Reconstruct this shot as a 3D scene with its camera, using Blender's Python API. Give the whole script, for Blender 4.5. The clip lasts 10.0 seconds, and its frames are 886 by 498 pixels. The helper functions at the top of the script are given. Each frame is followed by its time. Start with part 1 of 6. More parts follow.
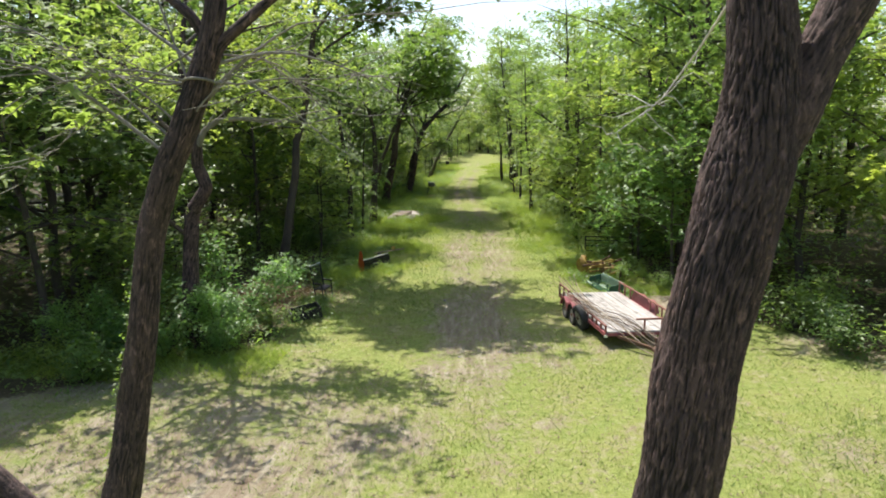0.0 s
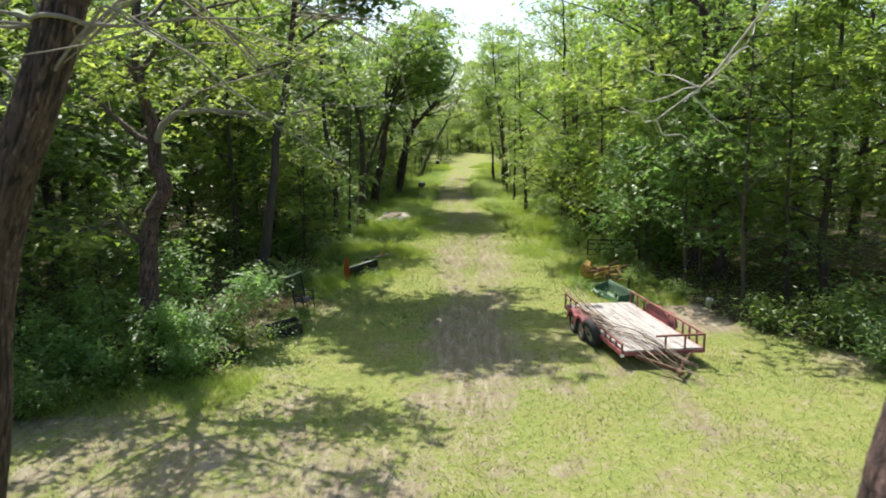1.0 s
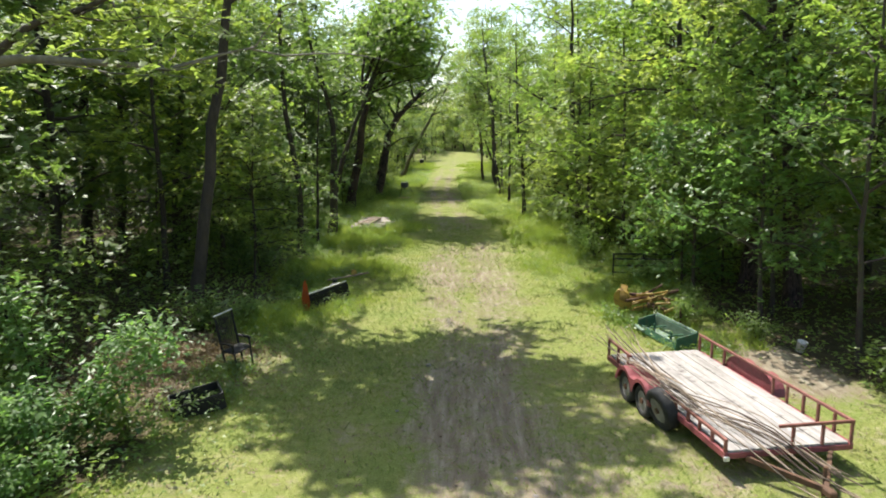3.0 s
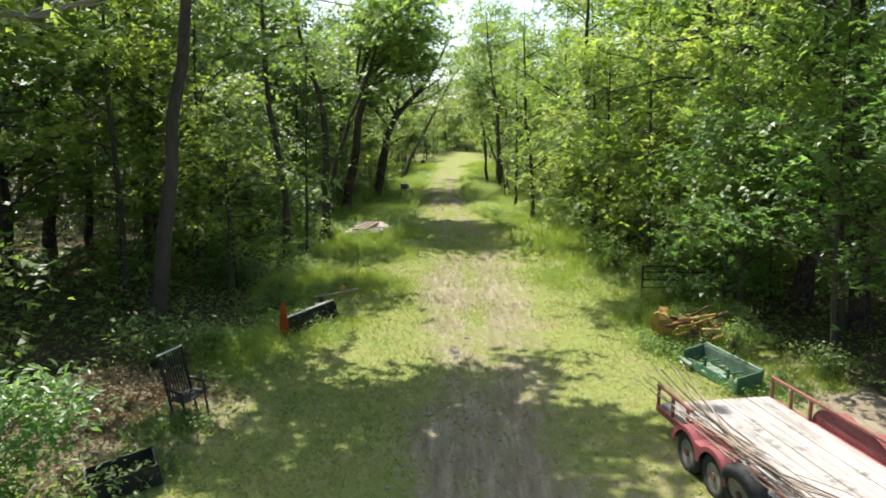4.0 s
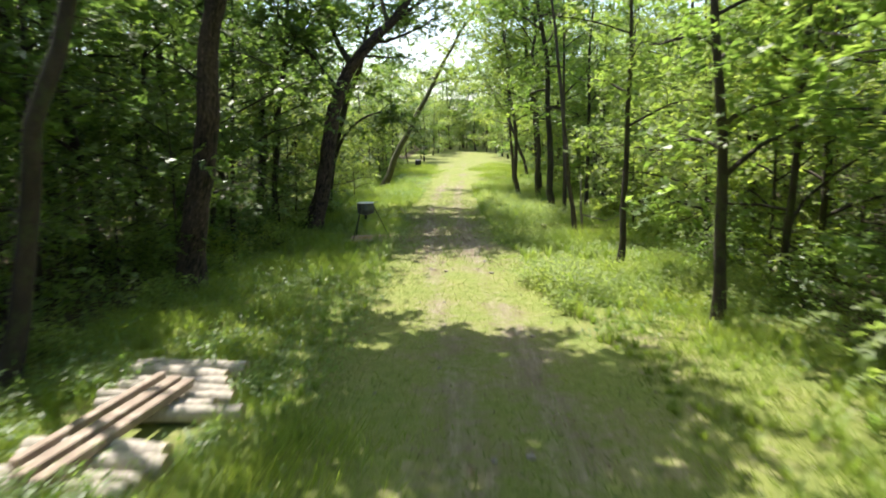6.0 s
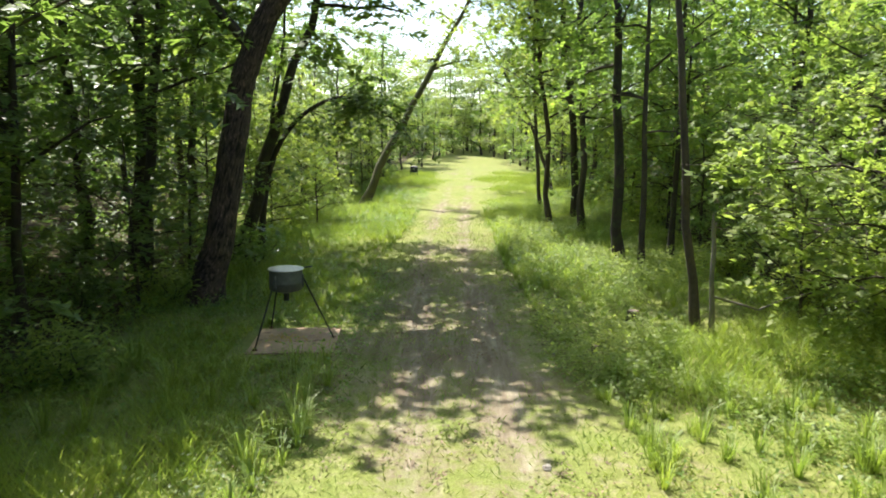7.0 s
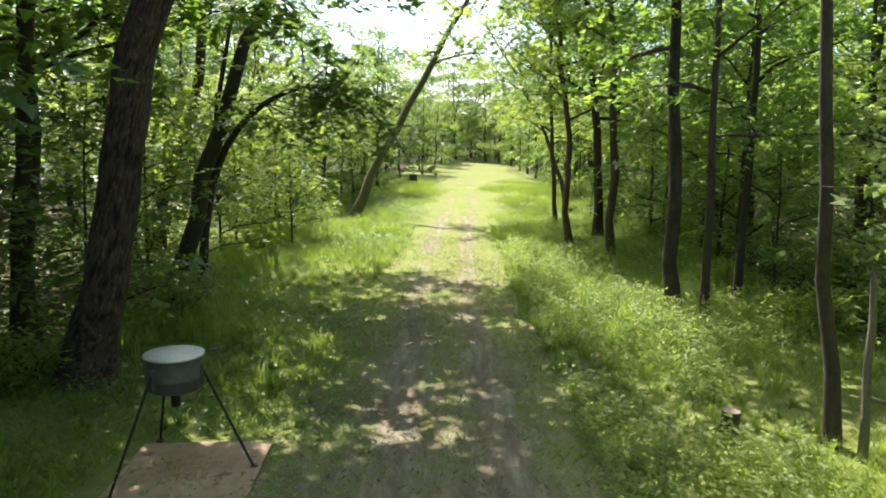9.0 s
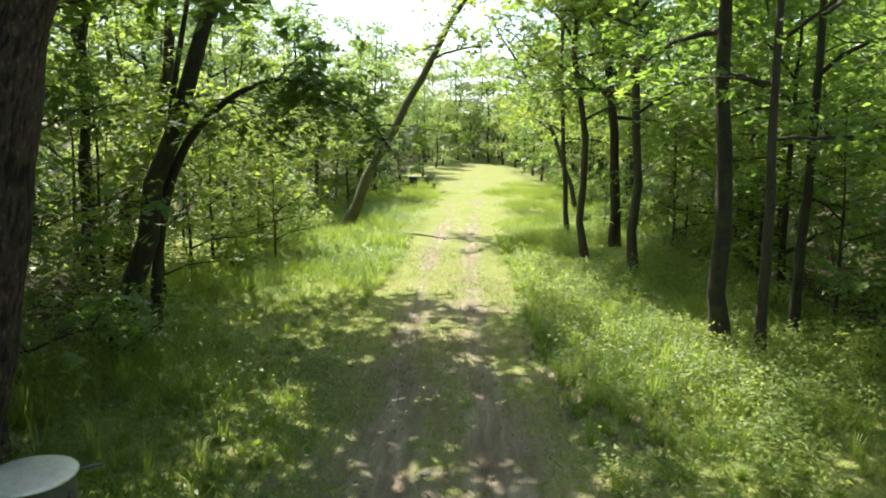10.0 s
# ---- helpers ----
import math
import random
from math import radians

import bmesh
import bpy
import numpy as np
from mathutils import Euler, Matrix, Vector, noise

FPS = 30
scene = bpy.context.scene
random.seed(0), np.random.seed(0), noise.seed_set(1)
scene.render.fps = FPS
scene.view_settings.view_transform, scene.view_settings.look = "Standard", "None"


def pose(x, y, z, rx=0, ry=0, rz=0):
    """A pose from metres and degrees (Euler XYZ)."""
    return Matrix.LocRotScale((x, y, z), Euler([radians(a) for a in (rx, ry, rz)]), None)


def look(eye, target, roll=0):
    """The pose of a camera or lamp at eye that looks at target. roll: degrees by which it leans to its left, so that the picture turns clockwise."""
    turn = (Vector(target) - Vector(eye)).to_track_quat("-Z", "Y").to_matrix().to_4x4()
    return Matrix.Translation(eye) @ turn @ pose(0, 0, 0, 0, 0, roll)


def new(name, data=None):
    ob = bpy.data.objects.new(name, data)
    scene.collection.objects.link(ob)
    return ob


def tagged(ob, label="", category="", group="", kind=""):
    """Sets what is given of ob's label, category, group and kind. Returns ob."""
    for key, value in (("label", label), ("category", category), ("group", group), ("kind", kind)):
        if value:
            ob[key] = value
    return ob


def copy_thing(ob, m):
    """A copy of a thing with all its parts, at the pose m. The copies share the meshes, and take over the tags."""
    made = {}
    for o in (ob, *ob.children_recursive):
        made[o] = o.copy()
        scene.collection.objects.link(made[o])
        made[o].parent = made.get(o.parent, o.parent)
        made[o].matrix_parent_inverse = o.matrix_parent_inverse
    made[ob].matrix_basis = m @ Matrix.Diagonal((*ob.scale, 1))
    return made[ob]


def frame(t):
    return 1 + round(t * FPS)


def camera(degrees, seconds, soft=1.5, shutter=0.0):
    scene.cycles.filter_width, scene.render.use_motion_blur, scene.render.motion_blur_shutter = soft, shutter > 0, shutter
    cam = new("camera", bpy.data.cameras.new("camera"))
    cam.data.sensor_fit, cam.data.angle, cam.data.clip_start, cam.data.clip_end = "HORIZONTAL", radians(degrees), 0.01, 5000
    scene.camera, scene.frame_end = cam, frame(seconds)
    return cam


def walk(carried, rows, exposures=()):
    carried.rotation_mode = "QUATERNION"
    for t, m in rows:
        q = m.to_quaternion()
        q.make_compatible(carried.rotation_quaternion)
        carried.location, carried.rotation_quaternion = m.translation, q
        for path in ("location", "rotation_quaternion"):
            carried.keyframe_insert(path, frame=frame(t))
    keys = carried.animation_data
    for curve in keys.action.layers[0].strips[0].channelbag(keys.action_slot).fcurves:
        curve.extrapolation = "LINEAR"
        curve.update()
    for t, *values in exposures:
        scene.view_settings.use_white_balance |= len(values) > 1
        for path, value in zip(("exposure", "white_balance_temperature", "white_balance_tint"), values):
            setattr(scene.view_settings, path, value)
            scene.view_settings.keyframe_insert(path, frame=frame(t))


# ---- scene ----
cam = camera(65.5, 10.0, soft=1.85, shutter=0.2)
PATH = [
    (0, (1.026, 2.906, 5.976), (0.909, 4.875, 5.642), -0.1),
    (0.5, (0.887, 3.97, 5.907), (0.788, 5.939, 5.574), -0.2),
    (1, (0.771, 5.196, 5.819), (0.684, 7.166, 5.485), -0.3),
    (1.5, (0.654, 6.556, 5.708), (0.586, 8.527, 5.374), -0.3),
    (2, (0.543, 8.017, 5.545), (0.497, 9.989, 5.212), -0.2),
    (2.5, (0.417, 9.6, 5.446), (0.378, 11.571, 5.112), -0.3),
    (4, (0.221, 14.977, 5.142), (0.175, 16.949, 4.81), -0.5),
    (4.5, (0.14, 16.937, 5.066), (0.093, 18.909, 4.735), -0.6),
    (4.6, (0.105, 18.55, 4.92), (0.057, 20.52, 4.59), -0.6),
    (5, (-0.033, 25.113, 4.337), (-0.085, 27.086, 4.015), -0.7),
    (5.5, (-0.223, 33.791, 3.665), (-0.272, 35.765, 3.345), -1.0),
    (6, (-0.416, 42.931, 3.697), (-0.469, 44.904, 3.377), -0.4),
    (6.2, (-0.5, 46.95, 3.70), (-0.548, 48.923, 3.382), -0.2),
    (6.4, (-0.59, 51.1, 3.705), (-0.64, 53.073, 3.39), 0.1),
    (6.6, (-0.67, 53.6, 3.71), (-0.722, 55.573, 3.395), 0.4),
    (7.5, (-0.766, 57.02, 3.724), (-0.816, 58.995, 3.411), 1.2),
    (8, (-0.763, 58.463, 3.679), (-0.816, 60.439, 3.374), 1.4),
    (8.5, (-0.784, 59.712, 3.681), (-0.837, 61.688, 3.379), 1.4),
    (9, (-0.781, 61.015, 3.684), (-0.84, 62.992, 3.385), 1.3),
    (9.5, (-0.83, 62.369, 3.725), (-0.889, 64.345, 3.426), 1.3),
    (10, (-0.831, 63.703, 3.771), (-0.896, 65.679, 3.471), 1.3),
]
walk(cam, [(t, look(eye, target, roll)) for t, eye, target, roll in PATH], exposures=[(0.0, 0.82), (3.5, 0.9), (4.5, 1.02), (5.5, 1.12), (7.4, 1.3), (10.0, 1.3)])

# ---- world and sun ----
SUN_ELEV, SUN_AZ = radians(60), radians(-32)      # azimuth from +y towards +x
sun_way = Vector((math.cos(SUN_ELEV) * math.sin(SUN_AZ), math.cos(SUN_ELEV) * math.cos(SUN_AZ), math.sin(SUN_ELEV)))
world = bpy.data.worlds.new("sky")
scene.world = world
world.use_nodes = True
wn = world.node_tree.nodes
wn.clear()
sky = wn.new("ShaderNodeTexSky")
sky.sky_type, sky.sun_disc = "NISHITA", False
sky.sun_elevation, sky.sun_rotation = SUN_ELEV, SUN_AZ
sky.air_density, sky.dust_density, sky.ozone_density = 1.0, 2.0, 1.0
bgd = wn.new("ShaderNodeBackground")
bgd.inputs["Strength"].default_value = 0.15
wout = wn.new("ShaderNodeOutputWorld")
world.node_tree.links.new(sky.outputs["Color"], bgd.inputs["Color"])
world.node_tree.links.new(bgd.outputs["Background"], wout.inputs["Surface"])
sun_data = bpy.data.lights.new("sun", "SUN")
sun_data.energy, sun_data.angle, sun_data.color = 5.0, radians(0.53), (1.0, 0.955, 0.87)
sun = new("sun", sun_data)
sun.matrix_world = look(sun_way * 60, (0, 0, 0))


# ---- materials ----
def material(name):
    m = bpy.data.materials.new(name)
    m.use_nodes = True
    m.node_tree.nodes.clear()
    nt = m.node_tree
    out = nt.nodes.new("ShaderNodeOutputMaterial")
    return m, nt, out


def node(nt, kind, **kw):
    n = nt.nodes.new("ShaderNode" + kind)
    for k, v in kw.items():
        n.inputs[k.replace("_", " ")].default_value = v
    return n


def ramp(nt, src, stops):
    r = nt.nodes.new("ShaderNodeValToRGB")
    el = r.color_ramp.elements
    while len(el) < len(stops):
        el.new(0.5)
    for e, (pos, col) in zip(el, stops):
        e.position, e.color = pos, (*col, 1)
    nt.links.new(src, r.inputs["Fac"])
    return r.outputs["Color"]


def mixc(nt, fac, a, b, mode="MIX"):
    m = nt.nodes.new("ShaderNodeMix")
    m.data_type, m.blend_type = "RGBA", mode
    ins = [m.inputs[0], m.inputs[6], m.inputs[7]]
    for sock, val in zip(ins, (fac, a, b)):
        if isinstance(val, bpy.types.NodeSocket):
            nt.links.new(val, sock)
        else:
            sock.default_value = val if not isinstance(val, tuple) else (*val, 1)
    return m.outputs[2]


def noise_tex(nt, scale, detail=4.0, rough=0.6, coords=None, stretch=None):
    n = node(nt, "TexNoise", Scale=scale, Detail=detail, Roughness=rough)
    if coords is None:
        g = nt.nodes.new("ShaderNodeNewGeometry")
        coords = g.outputs["Position"]
    if stretch:
        mp = nt.nodes.new("ShaderNodeMapping")
        mp.inputs["Scale"].default_value = stretch
        nt.links.new(coords, mp.inputs["Vector"])
        coords = mp.outputs["Vector"]
    nt.links.new(coords, n.inputs["Vector"])
    return n.outputs["Fac"]


def bump(nt, src, strength, dist):
    b = node(nt, "Bump", Strength=strength, Distance=dist)
    nt.links.new(src, b.inputs["Height"])
    return b.outputs["Normal"]


def leaf_material(name, dark, mid, light, glow, gloss=0.45, share=0.45):
    """Thin leaf: dull and glossy face, with light coming through."""
    m, nt, out = material(name)
    geo = nt.nodes.new("ShaderNodeNewGeometry")
    share_of = nt.nodes.new("ShaderNodeMath")
    share_of.operation = "MULTIPLY_ADD"
    nt.links.new(noise_tex(nt, 1.9, 3.0, 0.6), share_of.inputs[0])
    share_of.inputs[1].default_value = 1.5
    leaf_by = nt.nodes.new("ShaderNodeMath")
    leaf_by.operation = "MULTIPLY_ADD"
    nt.links.new(geo.outputs["Random Per Island"], leaf_by.inputs[0])
    leaf_by.inputs[1].default_value, leaf_by.inputs[2].default_value = 0.5, -0.5
    nt.links.new(leaf_by.outputs[0], share_of.inputs[2])
    col = ramp(nt, share_of.outputs[0], [(0.0, dark), (0.5, mid), (1.0, light)])
    info = nt.nodes.new("ShaderNodeObjectInfo")
    tint = ramp(nt, info.outputs["Random"], [(0.0, (0.82, 0.88, 0.88)), (0.5, (1, 1, 1)), (1.0, (1.08, 1.06, 0.85))])
    big = ramp(nt, noise_tex(nt, 0.55, 2.0), [(0.3, (0.75, 0.82, 0.8)), (0.7, (1.2, 1.12, 0.9))])
    col = mixc(nt, 1.0, col, tint, "MULTIPLY")
    col = mixc(nt, 1.0, col, big, "MULTIPLY")
    p = node(nt, "BsdfPrincipled", Roughness=gloss)
    p.inputs["Specular IOR Level"].default_value = 0.6
    nt.links.new(col, p.inputs["Base Color"])
    tr = nt.nodes.new("ShaderNodeBsdfTranslucent")
    nt.links.new(mixc(nt, 1.0, col, glow, "MULTIPLY"), tr.inputs["Color"])
    mx = nt.nodes.new("ShaderNodeMixShader")
    mx.inputs["Fac"].default_value = share
    nt.links.new(p.outputs["BSDF"], mx.inputs[1])
    nt.links.new(tr.outputs["BSDF"], mx.inputs[2])
    nt.links.new(mx.outputs["Shader"], out.inputs["Surface"])
    return m


# Spring and deep leaf tones also stand in for sunlit and shaded foliage.
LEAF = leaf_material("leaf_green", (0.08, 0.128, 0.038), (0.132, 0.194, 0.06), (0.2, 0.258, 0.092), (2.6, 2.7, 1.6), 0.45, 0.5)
LEAF_YELLOW = leaf_material("leaf_spring_sunlit", (0.13, 0.175, 0.05), (0.2, 0.248, 0.078), (0.275, 0.32, 0.12), (2.4, 2.5, 1.55), 0.6, 0.5)
LEAF_DARK = leaf_material("leaf_deep_shaded", (0.066, 0.108, 0.036), (0.112, 0.168, 0.054), (0.172, 0.228, 0.084), (2.5, 2.6, 1.6), 0.45, 0.45)
LEAF_BLUE = leaf_material("leaf_shrub", (0.08, 0.15, 0.055), (0.125, 0.215, 0.08), (0.18, 0.275, 0.112), (2.2, 2.3, 1.4), 0.42, 0.48)
GRASS = leaf_material("grass_blade", (0.115, 0.175, 0.036), (0.215, 0.275, 0.068), (0.38, 0.37, 0.165), (1.3, 1.3, 0.9), 0.6, 0.45)
GRASS_TALL = leaf_material("tall_grass_blade", (0.165, 0.25, 0.048), (0.235, 0.32, 0.072), (0.33, 0.39, 0.12), (1.35, 1.35, 0.85), 0.5, 0.48)
STRAW = leaf_material("straw", (0.13, 0.09, 0.05), (0.23, 0.165, 0.09), (0.33, 0.25, 0.145), (1.0, 1.0, 0.9), 0.7, 0.25)

DRY = leaf_material("dry_leaf", (0.10, 0.07, 0.045), (0.18, 0.125, 0.08), (0.34, 0.26, 0.17), (0.8, 0.8, 0.7), 0.7, 0.15)


def bark_material(name, dark, light, scale=1.0, moss=0.0, furrow=False):
    m, nt, out = material(name)
    tc = nt.nodes.new("ShaderNodeTexCoord")
    co = tc.outputs["Object"]
    ridge = noise_tex(nt, 9.0 * scale, 6.0, 0.65, co, (1, 1, 0.16))
    grain = noise_tex(nt, 45.0 * scale, 4.0, 0.6, co, (1, 1, 0.3))
    patch = noise_tex(nt, 1.3, 3.0, 0.6, co)
    col = ramp(nt, ridge, [(0.32, dark), (0.68, light)])
    col = mixc(nt, 0.5, col, ramp(nt, grain, [(0.3, dark), (0.75, light)]))
    col = mixc(nt, 1.0, col, ramp(nt, patch, [(0.3, (0.75, 0.75, 0.75)), (0.7, (1.2, 1.15, 1.1))]), "MULTIPLY")
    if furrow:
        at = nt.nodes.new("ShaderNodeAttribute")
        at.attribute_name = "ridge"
        # The ridge mask paints the cracks darker than the plates between them.
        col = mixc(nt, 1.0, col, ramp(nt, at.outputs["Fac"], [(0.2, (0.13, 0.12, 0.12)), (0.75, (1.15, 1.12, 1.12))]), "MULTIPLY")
        flake = noise_tex(nt, 26.0, 3.0, 0.6, co, (1, 1, 0.35))
        col = mixc(nt, 1.0, col, ramp(nt, flake, [(0.54, (1, 1, 1)), (0.66, (2.3, 2.25, 2.2))]), "MULTIPLY")
    if moss:
        f = ramp(nt, noise_tex(nt, 2.4, 4.0, 0.7, co), [(0.58 - 0.2 * moss, (0, 0, 0)), (0.72, (1, 1, 1))])
        col = mixc(nt, f, col, (0.07, 0.085, 0.03))
    p = node(nt, "BsdfPrincipled", Roughness=0.9)
    nt.links.new(col, p.inputs["Base Color"])
    both = bump(nt, ridge, 0.7, 0.03)
    if furrow:
        fine = node(nt, "Bump", Strength=0.9, Distance=0.012)
        nt.links.new(grain, fine.inputs["Height"])
        nt.links.new(both, fine.inputs["Normal"])
        both = fine.outputs["Normal"]
    nt.links.new(both, p.inputs["Normal"])
    nt.links.new(p.outputs["BSDF"], out.inputs["Surface"])
    return m


BARK = bark_material("bark_grey_brown", (0.03, 0.023, 0.018), (0.12, 0.094, 0.076))
BARK_BIG = bark_material("bark_furrowed", (0.03, 0.02, 0.019), (0.105, 0.07, 0.064), 2.2, 0, True)
BARK_DARK = bark_material("bark_dark", (0.02, 0.0145, 0.012), (0.085, 0.063, 0.052), 1.0, 0.4)
BARK_MOSS = bark_material("bark_mossy", (0.045, 0.038, 0.022), (0.16, 0.14, 0.075), 1.4, 1.0)
DEADWOOD = bark_material("bleached_deadwood", (0.34, 0.32, 0.29), (0.6, 0.57, 0.53))
TWIG = bark_material("twig_grey", (0.12, 0.11, 0.095), (0.27, 0.25, 0.22))


def surface(name, col_a, col_b, scale, rough, metal=0.0, stain=None, bump_d=0.003, stretch=None, fine=40.0):
    """Painted, wooden or metal surface with stains at two scales."""
    m, nt, out = material(name)
    tc = nt.nodes.new("ShaderNodeTexCoord")
    co = tc.outputs["Object"]
    big = noise_tex(nt, scale, 5.0, 0.65, co, stretch)
    small = noise_tex(nt, scale * 7, 4.0, 0.6, co, stretch)
    col = ramp(nt, big, [(0.3, col_a), (0.7, col_b)])
    col = mixc(nt, 1.0, col, ramp(nt, small, [(0.25, (0.8, 0.8, 0.8)), (0.75, (1.15, 1.15, 1.15))]), "MULTIPLY")
    if stain:
        f = ramp(nt, noise_tex(nt, scale * 2.3, 6.0, 0.75, co), [(0.54, (0, 0, 0)), (0.66, (1, 1, 1))])
        col = mixc(nt, f, col, stain)
    p = node(nt, "BsdfPrincipled", Roughness=rough, Metallic=metal)
    nt.links.new(col, p.inputs["Base Color"])
    nt.links.new(bump(nt, small, 0.5, bump_d), p.inputs["Normal"])
    nt.links.new(p.outputs["BSDF"], out.inputs["Surface"])
    return m


RED = surface("faded_red_paint", (0.19, 0.042, 0.05), (0.32, 0.088, 0.095), 3.0, 0.5, 0.0, (0.14, 0.06, 0.05))
RAIL = surface("rusty_red_rail", (0.15, 0.045, 0.035), (0.27, 0.105, 0.08), 5.0, 0.65, 0.0, (0.15, 0.075, 0.05))
DARK_CANE = surface("dark_cane", (0.06, 0.04, 0.03), (0.14, 0.1, 0.075), 3.0, 0.8)
DECK = surface("bleached_deck_wood", (0.22, 0.2, 0.185), (0.44, 0.41, 0.385), 1.3, 0.85, 0.0, (0.13, 0.115, 0.105), 0.004, (6, 0.6, 6))
RUBBER = surface("tyre_rubber", (0.02, 0.02, 0.02), (0.05, 0.048, 0.045), 6.0, 0.85)
RIM = surface("wheel_rim_paint", (0.16, 0.15, 0.145), (0.40, 0.39, 0.37), 5.0, 0.5, 0.2, (0.2, 0.12, 0.07))
POLE = surface("dry_cane", (0.19, 0.14, 0.095), (0.38, 0.30, 0.22), 3.0, 0.75, 0.0, (0.2, 0.14, 0.09), 0.002, (5, 0.5, 5))
GREEN = surface("green_paint", (0.02, 0.075, 0.045), (0.045, 0.125, 0.07), 3.5, 0.45, 0.0, (0.10, 0.09, 0.06))
PALE = surface("chalky_liner", (0.10, 0.17, 0.12), (0.24, 0.31, 0.24), 4.0, 0.7, 0.0, (0.16, 0.17, 0.12))
YELLOW = surface("yellow_paint", (0.26, 0.155, 0.03), (0.44, 0.29, 0.06), 4.0, 0.6, 0.0, (0.13, 0.07, 0.035))
RUST = surface("rusty_iron", (0.07, 0.04, 0.025), (0.17, 0.085, 0.045), 6.0, 0.8, 0.1)
ORANGE = surface("orange_paint", (0.42, 0.08, 0.02), (0.62, 0.15, 0.035), 3.0, 0.5, 0.0, (0.2, 0.08, 0.04))
BLACK = surface("black_steel", (0.010, 0.010, 0.011), (0.028, 0.027, 0.026), 4.0, 0.65, 0.1)
GALV = surface("galvanised_steel", (0.075, 0.075, 0.08), (0.14, 0.14, 0.14), 5.0, 0.55, 0.2)
LID = surface("bare_sheet_metal", (0.55, 0.55, 0.54), (0.74, 0.74, 0.72), 3.0, 0.38, 0.6)
PLY = surface("weathered_plywood", (0.28, 0.175, 0.11), (0.47, 0.32, 0.215), 1.6, 0.8, 0.0, (0.12, 0.065, 0.04), 0.003)
LOG = bark_material("pale_log_bark", (0.24, 0.21, 0.18), (0.56, 0.51, 0.45), 0.8)
CUT = surface("cut_wood", (0.36, 0.27, 0.17), (0.52, 0.41, 0.28), 8.0, 0.85)
BEAM = surface("old_brown_timber", (0.17, 0.12, 0.09), (0.33, 0.25, 0.19), 2.5, 0.85, 0.0, (0.42, 0.36, 0.29), 0.004, (1, 1, 1))
CHALK = surface("chalky_white_plastic", (0.55, 0.54, 0.5), (0.7, 0.69, 0.65), 4.0, 0.55, 0.0, (0.3, 0.27, 0.2))
STONE = surface("field_stone", (0.18, 0.16, 0.14), (0.30, 0.27, 0.24), 9.0, 0.9)
CORN = surface("corn", (0.50, 0.30, 0.06), (0.62, 0.42, 0.10), 20.0, 0.6)


# ---- building helpers ----
def mesh_of(name, verts, faces, mat, smooth=True):
    """Mesh from an array of places and one array of faces (all of one size)."""
    verts, faces = np.asarray(verts, np.float32), np.asarray(faces, np.int32)
    me = bpy.data.meshes.new(name)
    k = faces.shape[1]
    me.vertices.add(len(verts))
    me.vertices.foreach_set("co", verts.ravel())
    me.loops.add(faces.size)
    me.loops.foreach_set("vertex_index", faces.ravel())
    me.polygons.add(len(faces))
    me.polygons.foreach_set("loop_start", np.arange(0, faces.size, k, dtype=np.int32))
    me.polygons.foreach_set("use_smooth", np.full(len(faces), smooth))
    me.update(calc_edges=True)
    me.materials.append(mat)
    return me


def link(name, me, parent=None, label=""):
    ob = new(name, me)
    if parent:
        ob.parent = parent
    if label:
        tagged(ob, label)
    return ob


def part(name, bm, mat, parent, label="", smooth=False):
    me = bpy.data.meshes.new(name)
    bm.to_mesh(me)
    bm.free()
    me.materials.append(mat)
    if smooth:
        for f in me.polygons:
            f.use_smooth = True
    return link(name, me, parent, label)


def box(bm, size, at=(0, 0, 0), rot=(0, 0, 0), bevel=0.006):
    m = pose(*at, *rot) @ Matrix.Diagonal((*size, 1))
    got = bmesh.ops.create_cube(bm, size=1.0, matrix=m)
    if bevel:
        edges = list({e for v in got["verts"] for e in v.link_edges})
        bmesh.ops.bevel(bm, geom=edges, offset=bevel, segments=1, affect="EDGES")
    return bm


def rod(bm, a, b, r, sides=10, r2=None):
    a, b = Vector(a), Vector(b)
    d = b - a
    m = Matrix.Translation((a + b) / 2) @ d.to_track_quat("Z", "Y").to_matrix().to_4x4()
    bmesh.ops.create_cone(bm, cap_ends=True, segments=sides, radius1=r, radius2=r if r2 is None else r2, depth=d.length, matrix=m)
    return bm


def thing(name, m, label, category, group="", kind=""):
    ob = new(name)
    ob.empty_display_size = 0.2
    ob.matrix_basis = m
    return tagged(ob, label, category, group, kind)


def tube(path, radii, sides, turn=0.0):
    """Places and quads of a round limb along a path."""
    path, radii = np.asarray(path, float), np.asarray(radii, float)
    d = np.gradient(path, axis=0)
    d /= np.linalg.norm(d, axis=1, keepdims=True) + 1e-9
    ref = np.where(np.abs(d[:, 2:3]) > 0.75, np.array([[1.0, 0, 0]]), np.array([[0, 0, 1.0]]))
    if (np.abs(d[:, 2]) > 0.75).any() and not (np.abs(d[:, 2]) > 0.75).all():
        ref = np.tile(np.array([[0.31, 0.95, 0.05]]), (len(d), 1))
    u = np.cross(d, ref)
    u /= np.linalg.norm(u, axis=1, keepdims=True) + 1e-9
    w = np.cross(d, u)
    a = np.linspace(0, 2 * np.pi, sides, endpoint=False) + turn
    ring = np.cos(a)[None, :, None] * u[:, None] + np.sin(a)[None, :, None] * w[:, None]
    v = path[:, None] + ring * radii[:, None, None]
    n = len(path)
    i = np.arange(n - 1)[:, None] * sides
    j = np.arange(sides)[None]
    q = np.stack([i + j, i + (j + 1) % sides, i + sides + (j + 1) % sides, i + sides + j], -1).reshape(-1, 4)
    return v.reshape(-1, 3), q


